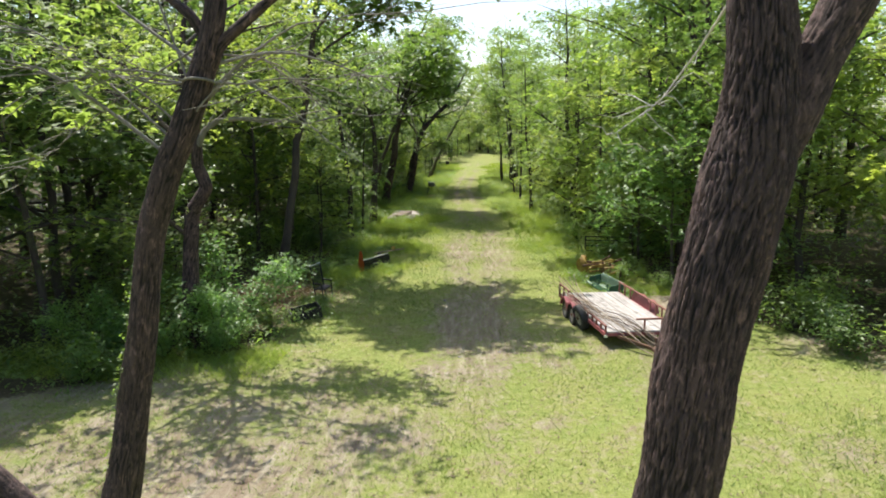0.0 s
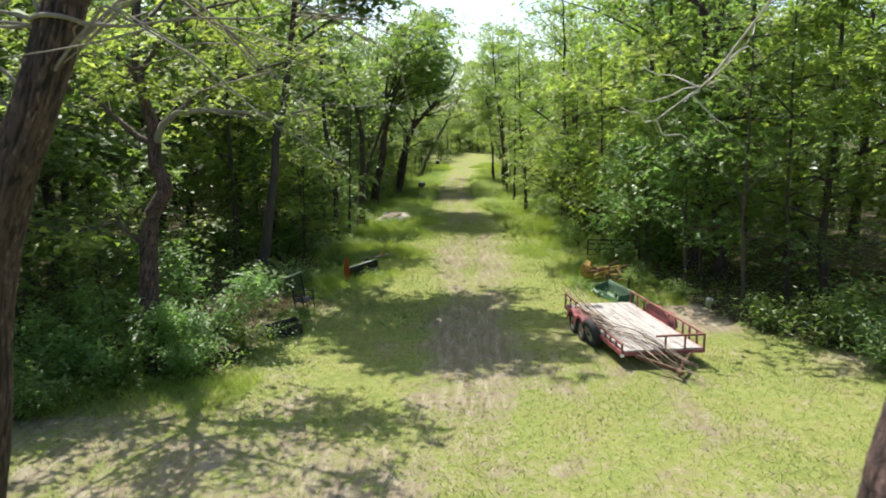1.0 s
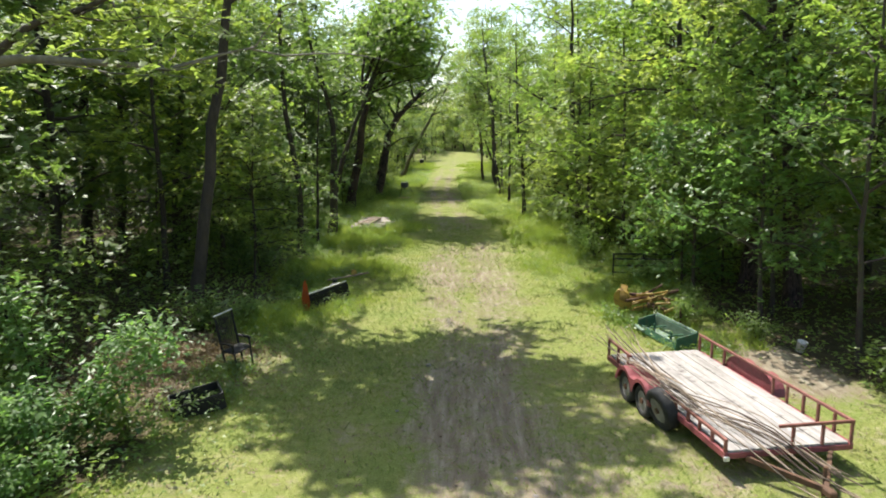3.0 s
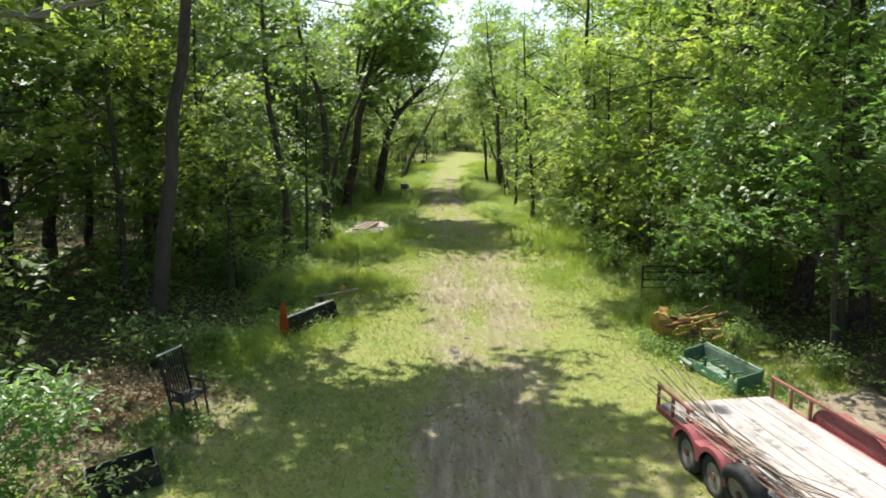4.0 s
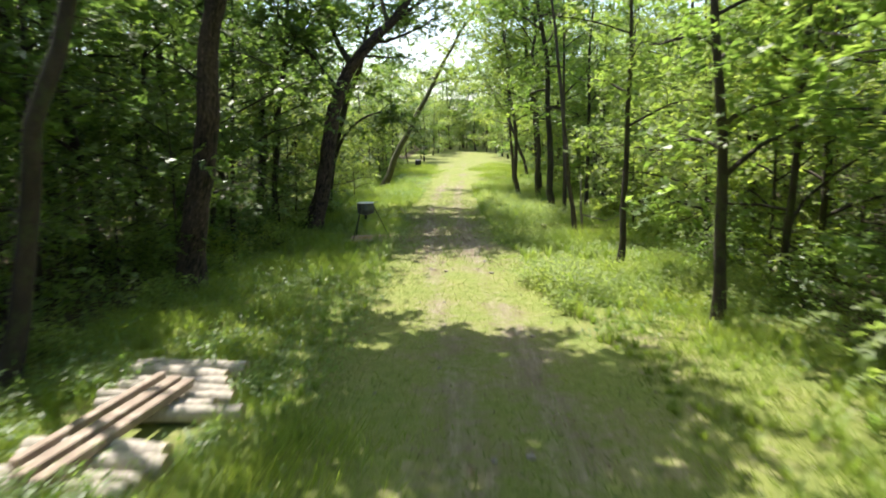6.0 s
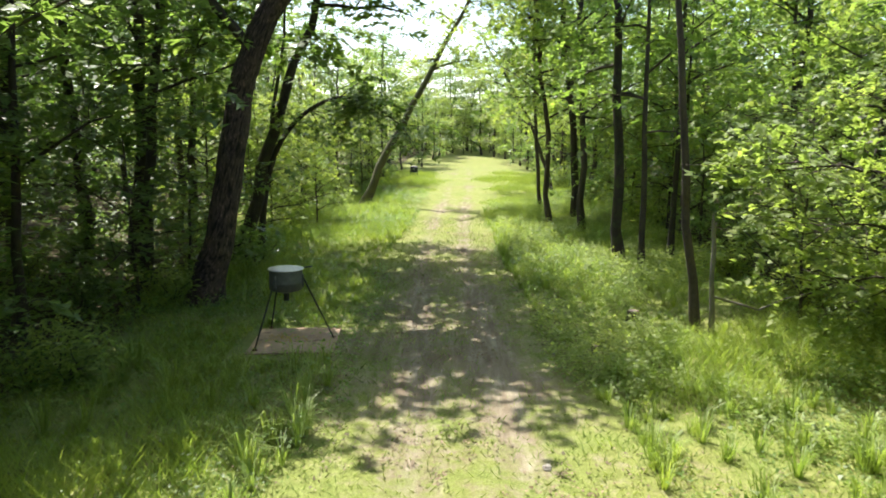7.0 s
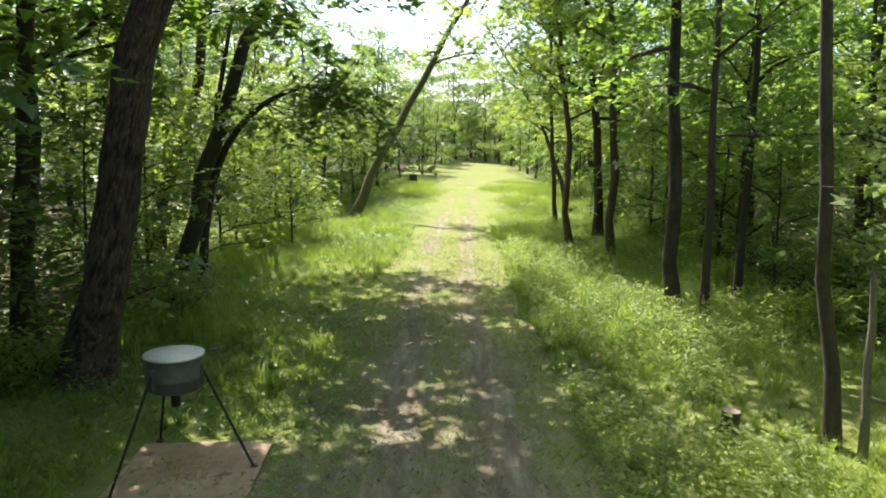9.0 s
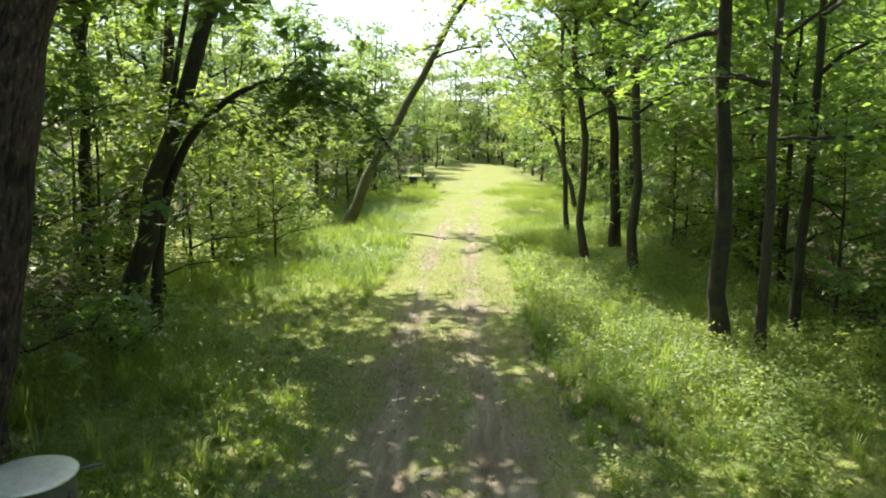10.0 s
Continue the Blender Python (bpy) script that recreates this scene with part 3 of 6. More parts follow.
    lump = fbm(x * 3.2, y * 3.2, 47) + 0.5 * fbm(x * 1.1, y * 1.1, 49)
    keep = open_ground(x, y) & (lump > 0.02) & (np.abs(x - trail_x(y)) > 1.7 + 0.5 * fbm(x * 2, y * 2, 48))
    x, y, lump = x[keep], y[keep], lump[keep]
    c = np.stack([x, y, ground_z(x, y) + rng.uniform(0.1, 1, len(x)) * np.clip(0.2 + 0.6 * lump, 0.1, 0.7)], 1)
    v, f = leaves(rng, c, (0.07, 0.07, 0.05), 2, 0.085)
    tagged(link("lush_weeds", mesh_of("lush_weeds", v, f, LEAF_YELLOW, False)), "lush pale green weeds growing through the grass", "weeds", kind="stuff")
    n = 50000
    y = rng.uniform(12, 125, n)
    side = rng.random(n) < 0.5
    lo = np.interp(y, [12, 18.5, 20.5, 22.5, 28, 32, 38, 60], [-12, -7.7, -5.2, -4.5, -4.5, -4.8, -5.3, -6.3])
    x = np.where(side, lo - 8 * rng.random(n) ** 1.6, 5.6 + 8 * rng.random(n) ** 1.4)
    keep = (litter_share(x, y) > 0.1) & open_ground(x, y)
    x, y = x[keep], y[keep]
    c = np.stack([x, y, ground_z(x, y) + rng.uniform(0.03, 0.45, len(x))], 1)
    v, f = leaves(rng, c, (0.05, 0.05, 0.03), 1, 0.14, near=True)
    tagged(link("weeds", mesh_of("weeds", v, f, LEAF, False)), "low leafy weeds covering the forest floor", "weeds", kind="stuff")


grass()


def tussocks():
    """Clumps of broad arching blades along the verges."""
    rng = np.random.default_rng(24)
    n, per = 1700, 36
    y = 40 + 52 * rng.random(n) ** 0.8
    d = np.interp(y, [40, 58, 70, 92], [3.0, 2.2, 1.9, 1.7]) + 3.6 * rng.random(n) ** 1.3
    x = trail_x(y) + d * np.where(rng.random(n) < 0.58, 1, -1)
    keep = open_ground(x, y) & (litter_share(x, y) < 0.6)
    x, y = x[keep], y[keep]
    big = rng.uniform(0.5, 1.25, len(x)) * np.clip(0.75 + 0.9 * fbm(x * 2, y * 2, 25), 0.4, 1.5)
    x, y, big = np.repeat(x, per), np.repeat(y, per), np.repeat(big, per)
    n = len(x)
    a, h = rng.uniform(0, 6.28, n), big * rng.uniform(0.2, 0.46, n)
    way = np.stack([np.cos(a), np.sin(a), np.zeros(n)], 1)
    side = np.stack([-np.sin(a), np.cos(a), np.zeros(n)], 1) * (0.004 + 0.005 * rng.random(n))[:, None]
    foot = np.stack([x, y, ground_z(x, y) - 0.01], 1) + way * (rng.random(n) * 0.07)[:, None]
    out = way * (h * rng.uniform(0.15, 1.0, n))[:, None]
    up = np.array([[0, 0, 1.0]])
    mid = foot + out * 0.4 + up * (h * 0.8)[:, None]
    tip = foot + out * 1.15 + up * (h * rng.uniform(0.7, 1.0, n))[:, None]
    v = np.stack([foot - side, foot + side, mid + side * 0.8, tip, mid - side * 0.8], 1).reshape(-1, 3)
    i = np.arange(n)[:, None] * 5
    f = np.concatenate([i + [0, 1, 2], i + [0, 2, 4], i + [4, 2, 3]])
    tagged(link("tussock_grass", mesh_of("tussock_grass", v, f, GRASS_TALL)), "arching clumps of bright green grass on the verges", "grass", kind="stuff")


tussocks()


# ---- the two trees beside the camera's start ----
def old_trunk(root, path, rad, sides, rows, seed, bark, name="trunk", depth=0.024):
    """Trunk with deep, wavering bark furrows."""
    path, rad = np.asarray(path, float), np.asarray(rad, float)
    s0 = np.linspace(0, 1, len(path))
    s = np.linspace(0, 1, rows)
    p = np.stack([np.interp(s, s0, path[:, i]) for i in range(3)], 1)
    for _ in range(rows // 12):
        p[1:-1] = (p[:-2] + p[1:-1] * 2 + p[2:]) / 4
    r = np.interp(s, s0, rad)
    v, q = tube(p, np.ones(rows), sides)
    c = np.repeat(p, sides, 0)
    out = v - c
    z = np.repeat(np.concatenate([[0], np.cumsum(np.linalg.norm(np.diff(p, axis=0), axis=1))]), sides)
    a = np.tile(np.linspace(0, 2 * np.pi, sides, endpoint=False), rows)
    rr = np.repeat(r, sides)
    bumpy = np.empty(len(v))
    for i in range(len(v)):
        x, y = math.cos(a[i]) * rr[i], math.sin(a[i]) * rr[i]
        w = noise.noise(Vector((x * 3, y * 3, z[i] * 1.6 + seed)))
        n1 = noise.noise(Vector((x * 48 + w * 1.8, y * 48 + w * 1.8, z[i] * 3.0 + seed)))
        n2 = noise.noise(Vector((x * 70, y * 70, z[i] * 16 + seed)))
        n3 = noise.noise(Vector((x * 52, y * 52, z[i] * 6.5 + seed + 9)))
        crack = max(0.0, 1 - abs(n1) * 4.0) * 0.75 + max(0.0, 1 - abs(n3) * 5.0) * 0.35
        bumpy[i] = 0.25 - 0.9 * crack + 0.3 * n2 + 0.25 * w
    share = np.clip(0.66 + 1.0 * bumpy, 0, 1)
    lump = np.sin(z * 3.1 + 1.3 * np.sin(a * 2 + seed) + seed) * np.sin(z * 1.7 + a + seed) * 0.07 * rr
    v = c + out * (rr + lump + depth * bumpy * np.clip(rr / 0.2, 0.3, 1))[:, None]
    me = mesh_of(name, v, q, bark)
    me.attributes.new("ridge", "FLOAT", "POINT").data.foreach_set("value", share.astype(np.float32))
    return link(name, me, root)


def crown_on(root, rng, centres, spread, per, size, leaf):
    link("crown", mesh_of("crown", *leaves(rng, np.asarray(centres), spread, per, size, lane=root.matrix_basis.translation), leaf, False), root)


def big_right_tree():
    root = thing("tree", pose(1.62, 7.62, 0), "thick forked trunk with deeply furrowed reddish-grey bark", "tree", "clearing trees")
    rng = np.random.default_rng(5)
    path = [(0.2, 0, -0.15), (0.32, 0, 0.5), (0.55, 0, 1.7), (0.74, 0, 2.8), (0.82, 0, 3.6), (0.88, 0, 4.2), (1.01, 0, 4.95), (1.10, 0, 5.35), (1.18, 0, 5.75), (1.21, 0, 6.1), (1.20, 0, 6.5), (1.16, 0.02, 7.0), (1.05, 0.1, 8.4), (0.8, 0.3, 10.5), (0.7, 0.8, 13.0)]
    rad = [0.46, 0.37, 0.31, 0.285, 0.28, 0.285, 0.28, 0.28, 0.285, 0.25, 0.215, 0.195, 0.17, 0.13, 0.05]
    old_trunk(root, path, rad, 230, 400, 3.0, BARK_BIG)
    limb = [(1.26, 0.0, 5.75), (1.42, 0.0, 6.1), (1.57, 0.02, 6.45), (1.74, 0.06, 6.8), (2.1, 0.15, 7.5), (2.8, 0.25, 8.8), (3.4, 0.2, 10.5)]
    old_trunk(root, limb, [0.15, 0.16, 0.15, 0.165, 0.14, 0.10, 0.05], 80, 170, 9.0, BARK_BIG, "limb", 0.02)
    cl = []
    for k in range(10):
        az = rng.uniform(0, 6.28)
        b = np.array([1.1, 0.3, 9.0]) if k % 2 else np.array([3.1, 0.3, 8.8])
        b = b + np.array([0, 0, rng.uniform(0, 2.5)])
        e = b + np.array([math.cos(az) * 3.2, math.sin(az) * 3.2, rng.uniform(0.8, 3)])
        q = np.linspace(0, 1, 5)[:, None]
        lp = b + (e - b) * q
        link("limb", mesh_of("limb", *tube(lp, np.linspace(0.07, 0.012, 5), 7), BARK), root)
        cl += [lp[2], lp[3], lp[4], lp[4] + rng.normal(0, 0.6, 3), lp[3] + rng.normal(0, 0.6, 3)]
    dead = np.array([(3.1, 0.3, 8.8), (3.4, 3.0, 9.1), (3.2, 5.6, 8.4), (2.9, 7.2, 7.3), (2.4, 7.5, 6.5), (1.6, 7.2, 5.95)])
    pieces = [tube(dead, [0.06, 0.045, 0.03, 0.018, 0.013, 0.006], 7)]
    for k in range(13):
        q = rng.uniform(3.2, 5.0)
        b0 = np.array([np.interp(q, range(6), dead[:, i]) for i in range(3)])
        way = rng.normal(0, 1, 3) * np.array([0.55, 0.5, 0.35]) + np.array([-0.1, 0.1, -0.05])
        tp = b0 + way * np.linspace(0, rng.uniform(0.5, 1.1), 5)[:, None] + np.cumsum(rng.normal(0, 0.05, (5, 3)), 0)
        pieces.append(tube(tp, np.linspace(0.012, 0.005, 5), 5))
    link("limb", mesh_of("limb", *join(pieces), DEADWOOD), root, "dead bleached limb with bare twigs")
    crown_on(root, rng, cl, (0.6, 0.6, 0.4), 60, 0.17, LEAF_YELLOW)


def left_front_tree():
    root = thing("tree", pose(-2.75, 9.05, 0), "slender leaning tree with bare grey twigs and furrowed bark", "tree", "clearing trees")
    rng = np.random.default_rng(6)
    path = [(-0.3, 0, -0.15), (-0.2, 0, 0.6), (0.05, 0, 1.7), (0.21, 0, 2.4), (0.33, 0, 3.0), (0.53, 0, 4.04), (0.62, 0, 4.6), (0.72, 0, 5.13), (0.90, 0, 5.65), (1.06, 0, 5.95), (1.24, 0, 6.4), (1.34, 0, 6.7), (1.45, 0, 7.12), (1.5, 0.1, 9.0), (1.3, 0.2, 11.5)]
    rad = [0.32, 0.24, 0.20, 0.18, 0.155, 0.135, 0.126, 0.128, 0.128, 0.12, 0.12, 0.104, 0.09, 0.07, 0.03]
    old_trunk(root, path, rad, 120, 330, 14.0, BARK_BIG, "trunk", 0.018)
    side = [(1.36, 0, 6.55), (1.45, 0, 6.74), (1.72, 0.03, 6.97), (2.1, 0.1, 7.3), (2.5, 0.2, 8.4)]
    old_trunk(root, side, [0.06, 0.055, 0.048, 0.04, 0.02], 30, 60, 4.0, BARK_BIG, "limb", 0.012)
    side = [(1.34, 0, 6.8), (1.2, -0.03, 7.0), (1.0, -0.02, 7.16), (0.6, 0.1, 8.2)]
    old_trunk(root, side, [0.055, 0.048, 0.04, 0.02], 30, 50, 7.0, BARK_BIG, "limb", 0.012)
    cl = []
    ends = [(-1.6, 0.5, 6.6), (-0.9, -0.3, 5.9), (-1.9, 0.2, 7.1), (-1.2, 0.8, 7.7), (2.5, 0.5, 6.4), (2.7, 0.8, 5.8), (3.0, 0.4, 6.9), (-0.6, 0.3, 5.3), (0.2, 0.6, 8.0), (-1.4, -0.5, 6.9), (-2.1, 0.6, 6.3), (2.2, -0.4, 6.0), (3.1, 0.2, 6.2), (-0.2, -0.4, 6.4)]
    for k, e in enumerate(ends):
        z0 = 5.75 + 0.13 * ((k * 5) % 9)
        b = np.array([np.interp(z0, [5.65, 6.4, 7.0], [0.9, 1.24, 1.42]), 0, z0])
        e = np.array(e)
        q = np.linspace(0, 1, 10)[:, None]
        lp = b + (e - b) * q + np.array([0, 0, rng.uniform(0.1, 0.45)]) * np.sin(q * 3.1) + np.cumsum(rng.normal(0, 0.035, (10, 3)), 0) * q
        twigs = [tube(lp, np.linspace(0.012 if k % 3 else 0.019, 0.003, 10), 6)]
        for j in range(11):
            i = rng.integers(2, 10)
            way = rng.normal(0, 1, 3) * np.array([0.6, 0.6, 0.45]) + (e - b) / 4
            tp = lp[i] + way * np.linspace(0, rng.uniform(0.3, 0.8), 4)[:, None] + np.cumsum(rng.normal(0, 0.03, (4, 3)), 0)
            twigs.append(tube(tp, np.linspace(0.006, 0.002, 4), 4))
            if j % 2:
                cl.append(tp[-1])
        link("twig", mesh_of("twig", *join(twigs), TWIG), root, "bare grey twig")
    for k in range(16):
        cl.append(np.array([rng.uniform(-1.5, 3.5), rng.uniform(-1, 1.5), rng.uniform(7.8, 11.5)]))
    crown_on(root, rng, cl, (0.35, 0.35, 0.25), 26, 0.10, LEAF_YELLOW)
    turn = np.radians(np.linspace(185, 350, 12))
    vine = [(-0.1, -0.2, 6.22), (0.55, -0.12, 6.46), (0.95, -0.03, 6.4)] + [(1.25 + 0.142 * math.cos(g), 0.142 * math.sin(g), 6.41 + 0.035 * -math.sin(g)) for g in turn]
    vine += [(1.6, 0.0, 6.4), (1.95, 0.05, 6.45), (2.3, 0.05, 6.44), (2.7, 0.1, 6.5)]
    link("twig", mesh_of("twig", *tube(np.array(vine), np.concatenate([np.linspace(0.004, 0.009, 3), np.full(12, 0.013), np.linspace(0.009, 0.003, 4)]), 8), TWIG), root, "pale bare vine bent round the trunk")
    zc = rng.uniform(2.3, 5.0, 130)
    xc = np.interp(zc, [p[2] for p in path], [p[0] for p in path]) - np.interp(zc, [p[2] for p in path], rad) * rng.uniform(0.75, 1.06, 130)
    creep = np.stack([xc, -0.09 + rng.normal(0, 0.03, 130), zc], 1)
    link("creeper", mesh_of("creeper", *leaves(rng, creep, (0.012, 0.012, 0.02), 2, 0.032, flat=0.9), LEAF, False), root, "small green creeper leaves on the bark")
    bent = [(-0.05, 0, -0.1), (-0.08, -0.15, 0.9), (-0.22, -0.3, 1.8), (-0.5, -0.42, 2.5), (-0.95, -0.5, 3.05), (-1.8, -0.6, 3.8), (-2.6, -0.6, 5.0)]
    old_trunk(root, bent, [0.19, 0.15, 0.14, 0.13, 0.12, 0.09, 0.05], 60, 180, 21.0, BARK_BIG, "stem", 0.015)


big_right_tree()
left_front_tree()


def arching_tree():
    root = thing("tree", pose(-6.9, 76.7, 0), "thin tree with a long branch arching towards the trail", "tree", "woodland trees")
    rng = np.random.default_rng(109)
    s0 = np.linspace(0, 1, 9)
    ctrl = np.array([(0, 0, -0.1), (0.08, 0, 1.4), (0.3, 0, 2.7), (0.7, 0, 3.7), (1.45, 0, 4.5), (2.4, -0.05, 4.95), (3.2, -0.1, 4.85), (3.9, -0.1, 4.45), (4.4, -0.1, 4.0)])
    s = np.linspace(0, 1, 40)
    path = np.stack([np.interp(s, s0, ctrl[:, i]) for i in range(3)], 1)
    for _ in range(6):
        path[1:-1] = (path[:-2] + path[1:-1] * 2 + path[2:]) / 4
    link("trunk", mesh_of("trunk", *tube(path, np.interp(s, s0, [0.13, 0.1, 0.09, 0.08, 0.065, 0.05, 0.035, 0.02, 0.008]), 10), BARK_DARK), root)
    cl, pieces = [], []
    for k in range(26):
        p0 = path[rng.integers(17, 40)]
        way = np.array([rng.normal(0.4, 0.7), rng.normal(0, 0.7), rng.normal(-0.05, 0.35)])
        tp = p0 + way * np.linspace(0, rng.uniform(0.5, 1.2), 5)[:, None]
        tp[:, 2] -= 0.25 * np.linspace(0, 1, 5) ** 2
        pieces.append(tube(tp, np.linspace(0.018, 0.004, 5), 5))
        cl += [tp[2], tp[3], tp[4]]
    upper = np.array([(0.3, 0, 2.7), (0.45, 0.1, 4.5), (0.8, 0.2, 6.5), (0.9, 0.2, 8.5)])
    pieces.append(tube(upper, [0.07, 0.06, 0.045, 0.02], 8))
    cl += [upper[3] + rng.normal(0, 0.7, 3) for _ in range(14)]
    link("limb", mesh_of("limb", *join(pieces), BARK_DARK), root)
    crown_on(root, rng, cl, (0.28, 0.28, 0.13), 40, 0.17, LEAF_DARK)


def twisted_tree():
    root = thing("tree", pose(-7.1, 21.2, 0), "twisted tree with bright spring leaves and bare low branches", "tree", "clearing trees")
    rng = np.random.default_rng(101)
    path = [(0.02, 0, -0.15), (0, 0, 1.2), (0.03, 0, 2.28), (0.10, 0, 3.2), (0.16, 0, 3.85), (0.42, 0, 4.2), (0.62, 0, 4.5), (0.52, 0, 4.8), (0.40, 0, 5.1), (0.42, 0, 5.5), (0.40, 0.05, 5.95), (0.2, 0.1, 6.6), (0.06, 0.1, 7.5), (0.1, 0.3, 8.7), (0.3, 0.4, 10.2)]
    old_trunk(root, path, [0.33, 0.24, 0.215, 0.2, 0.19, 0.18, 0.175, 0.165, 0.16, 0.15, 0.14, 0.12, 0.1, 0.07, 0.03], 48, 170, 31.0, BARK_BIG, "trunk", 0.016)
    forks = [([(0.42, 0, 5.5), (0.7, 0, 6.05), (1.0, 0, 6.25), (1.7, 0.1, 6.25), (2.6, 0.2, 6.2), (3.4, 0.3, 6.1), (4.6, 0.4, 6.35)], 0.085),
             ([(0.4, 0, 5.6), (-0.1, 0, 5.85), (-0.9, 0, 6.55), (-1.6, -0.2, 7.0), (-2.6, -0.4, 7.6)], 0.085),
             ([(0.16, 0, 3.1), (-0.2, 0, 3.35), (-0.55, 0, 3.75), (-1.4, -0.2, 3.55), (-2.6, -0.4, 3.9)], 0.07),
             ([(0.9, 0, 6.2), (1.5, 0.4, 6.9), (2.4, 0.7, 7.4), (3.6, 0.8, 7.7)], 0.06),
             ([(0.1, 0.1, 7.2), (0.9, -0.4, 7.9), (2.0, -0.6, 8.4), (3.2, -0.9, 8.5)], 0.055),
             ([(0.1, 0.1, 7.0), (-0.8, 0.6, 7.8), (-1.9, 0.9, 8.3), (-2.8, 1.0, 8.9)], 0.055),
             ([(0.1, 0.2, 8.2), (0.6, 1.0, 9.2), (1.4, 1.9, 9.8), (2.2, 2.4, 10.2)], 0.045),
             ([(0.3, 0.1, 6.4), (0.5, -0.8, 6.9), (0.9, -1.9, 7.1), (1.1, -3.0, 7.5)], 0.05),
             ([(0.2, 0.1, 6.8), (-0.5, -0.9, 7.4), (-1.0, -2.0, 7.9), (-1.1, -2.9, 8.6)], 0.05)]
    cl = []
    for k, (pts, r) in enumerate(forks):
        pts = np.array(pts, float)
        s0, s = np.linspace(0, 1, len(pts)), np.linspace(0, 1, 14)
        p = np.stack([np.interp(s, s0, pts[:, i]) for i in range(3)], 1)
        p[1:] += np.cumsum(rng.normal(0, 0.025, (13, 3)), 0)
        pieces = [tube(p, r * (1 - s) ** 0.7 + 0.008, 8)]
        for j in range(13):
            i = int(rng.integers(3, 14))
            way = rng.normal(0, 1, 3) * np.array([0.8, 0.8, 0.45]) + (p[-1] - p[0]) * 0.15
            tp = p[i] + way * np.linspace(0, rng.uniform(0.5, 1.3), 6)[:, None] + np.cumsum(rng.normal(0, 0.045, (6, 3)), 0)
            pieces.append(tube(tp, np.linspace(0.016, 0.004, 6), 4))
            if j % 3 or k > 2:
                cl += [tp[3], tp[5], tp[5] + rng.normal(0, 0.22, 3)]
        link("limb", mesh_of("limb", *join(pieces), BARK if k else TWIG), root)
    crown_on(root, rng, cl, (0.24, 0.24, 0.08), 36, 0.125, LEAF_YELLOW)


def arching_oak():
    """Thick trunk that bends out over the trail, with a crown high above it."""
    root = thing("tree", pose(-6.45, 70.9, 0), "thick dark-trunked tree arching high over the trail", "tree", "woodland trees")
    path = [(-0.05, 0, -0.15), (0.05, 0, 0.4), (0.35, 0, 1.4), (0.75, 0, 3.7), (1.0, 0, 5.0), (1.6, 0, 6.4), (2.5, 0, 7.4), (3.4, 0, 8.2), (4.2, 0.1, 9.3), (5.2, 0.2, 10.8), (5.9, 0.2, 12.4)]
    old_trunk(root, path, [0.5, 0.38, 0.31, 0.28, 0.26, 0.235, 0.2, 0.17, 0.14, 0.09, 0.04], 64, 180, 40.0, BARK_BIG, "trunk", 0.02)
    for k, (pts, r, per) in enumerate([
            ([(3.3, 0, 8.15), (4.1, -0.1, 8.7), (4.9, -0.2, 9.1), (5.6, -0.2, 9.6)], 0.09, 9),
            ([(2.4, 0, 7.3), (3.2, 0.2, 7.55), (4.6, 0.3, 8.0), (5.5, 0.4, 8.6)], 0.07, 6),
            ([(4.0, 0.1, 9.1), (3.6, 1.4, 10.0), (3.4, 2.8, 10.6), (3.4, 4.2, 11.0)], 0.08, 22),
            ([(4.2, 0.1, 9.3), (4.6, 1.8, 10.4), (4.8, 3.4, 11.2), (4.6, 5.0, 11.6)], 0.08, 13),
            ([(1.7, 0, 6.5), (0.9, 0.5, 7.9), (0.5, 0.8, 9.6), (0.6, 0.9, 11.5)], 0.12, 18),
            ([(3.2, 0, 8.0), (2.8, 1.0, 9.4), (2.6, 1.8, 10.8), (2.8, 2.4, 12.2)], 0.09, 20),
            ([(1.2, 0, 5.5), (0.2, -0.4, 6.8), (-0.8, -0.6, 8.0), (-1.6, -0.6, 9.6)], 0.11, 18)]):
        overhang(root, pts, r, 500 + k, LEAF_DARK, per, 0.24, 0.42, 12)


# ---- trees that stand along the trail ----
DULL, LUSH = "leafy woodland tree with a dark mossy trunk", "leafy tree with bright sunlit green foliage"
SLIM = "slim straight woodland tree with sparse low branches"
twisted_tree()
tree("tree", (-8.1, 33.0, 0), 19, 0.42, "tall tree with a pale grey trunk", 102, (0.19, -0.07), (0.01, -0.03), 0.48, 3.6, 14, 14000, 0.30, LEAF, BARK, shift=(0.6, 0.0), spread=0.6)
tall_left = tree("tree", (-6.75, 42.4, 0), 17, 0.3, SLIM, 103, (-0.02, 0), (0.02, 0), 0.5, 2.2, 10, 2400, 0.22, LEAF_DARK)
# Limb added above view so its leaves shade the ground right of the trail.
overhang(tall_left, [(0.1, 0, 11.5), (2.6, -0.3, 13.2), (5.4, -0.4, 14.0), (8.2, -0.2, 14.4)], 0.02, 540, LEAF_DARK, 48, 0.24, 0.5, 12, 12)
tree("tree", (-9.7, 34.8, 0), 12, 0.22, "young tree with bright yellow-green leaves among darker ones", 143, (0.03, 0), (0, 0), 0.3, 2.6, 14, 8000, 0.17, LEAF_YELLOW)
tree("tree", (-6.3, 44.1, 0), 9, 0.15, SLIM, 104, (0.01, 0), (0, 0), 0.5, 0.9, 7, 220, 0.18, LEAF)
tree("tree", (-6.4, 48.1, 0), 13, 0.46, DULL, 105, (0.04, 0), (-0.14, 0), 0.55, 1.6, 9, 1400, 0.25, LEAF_DARK)
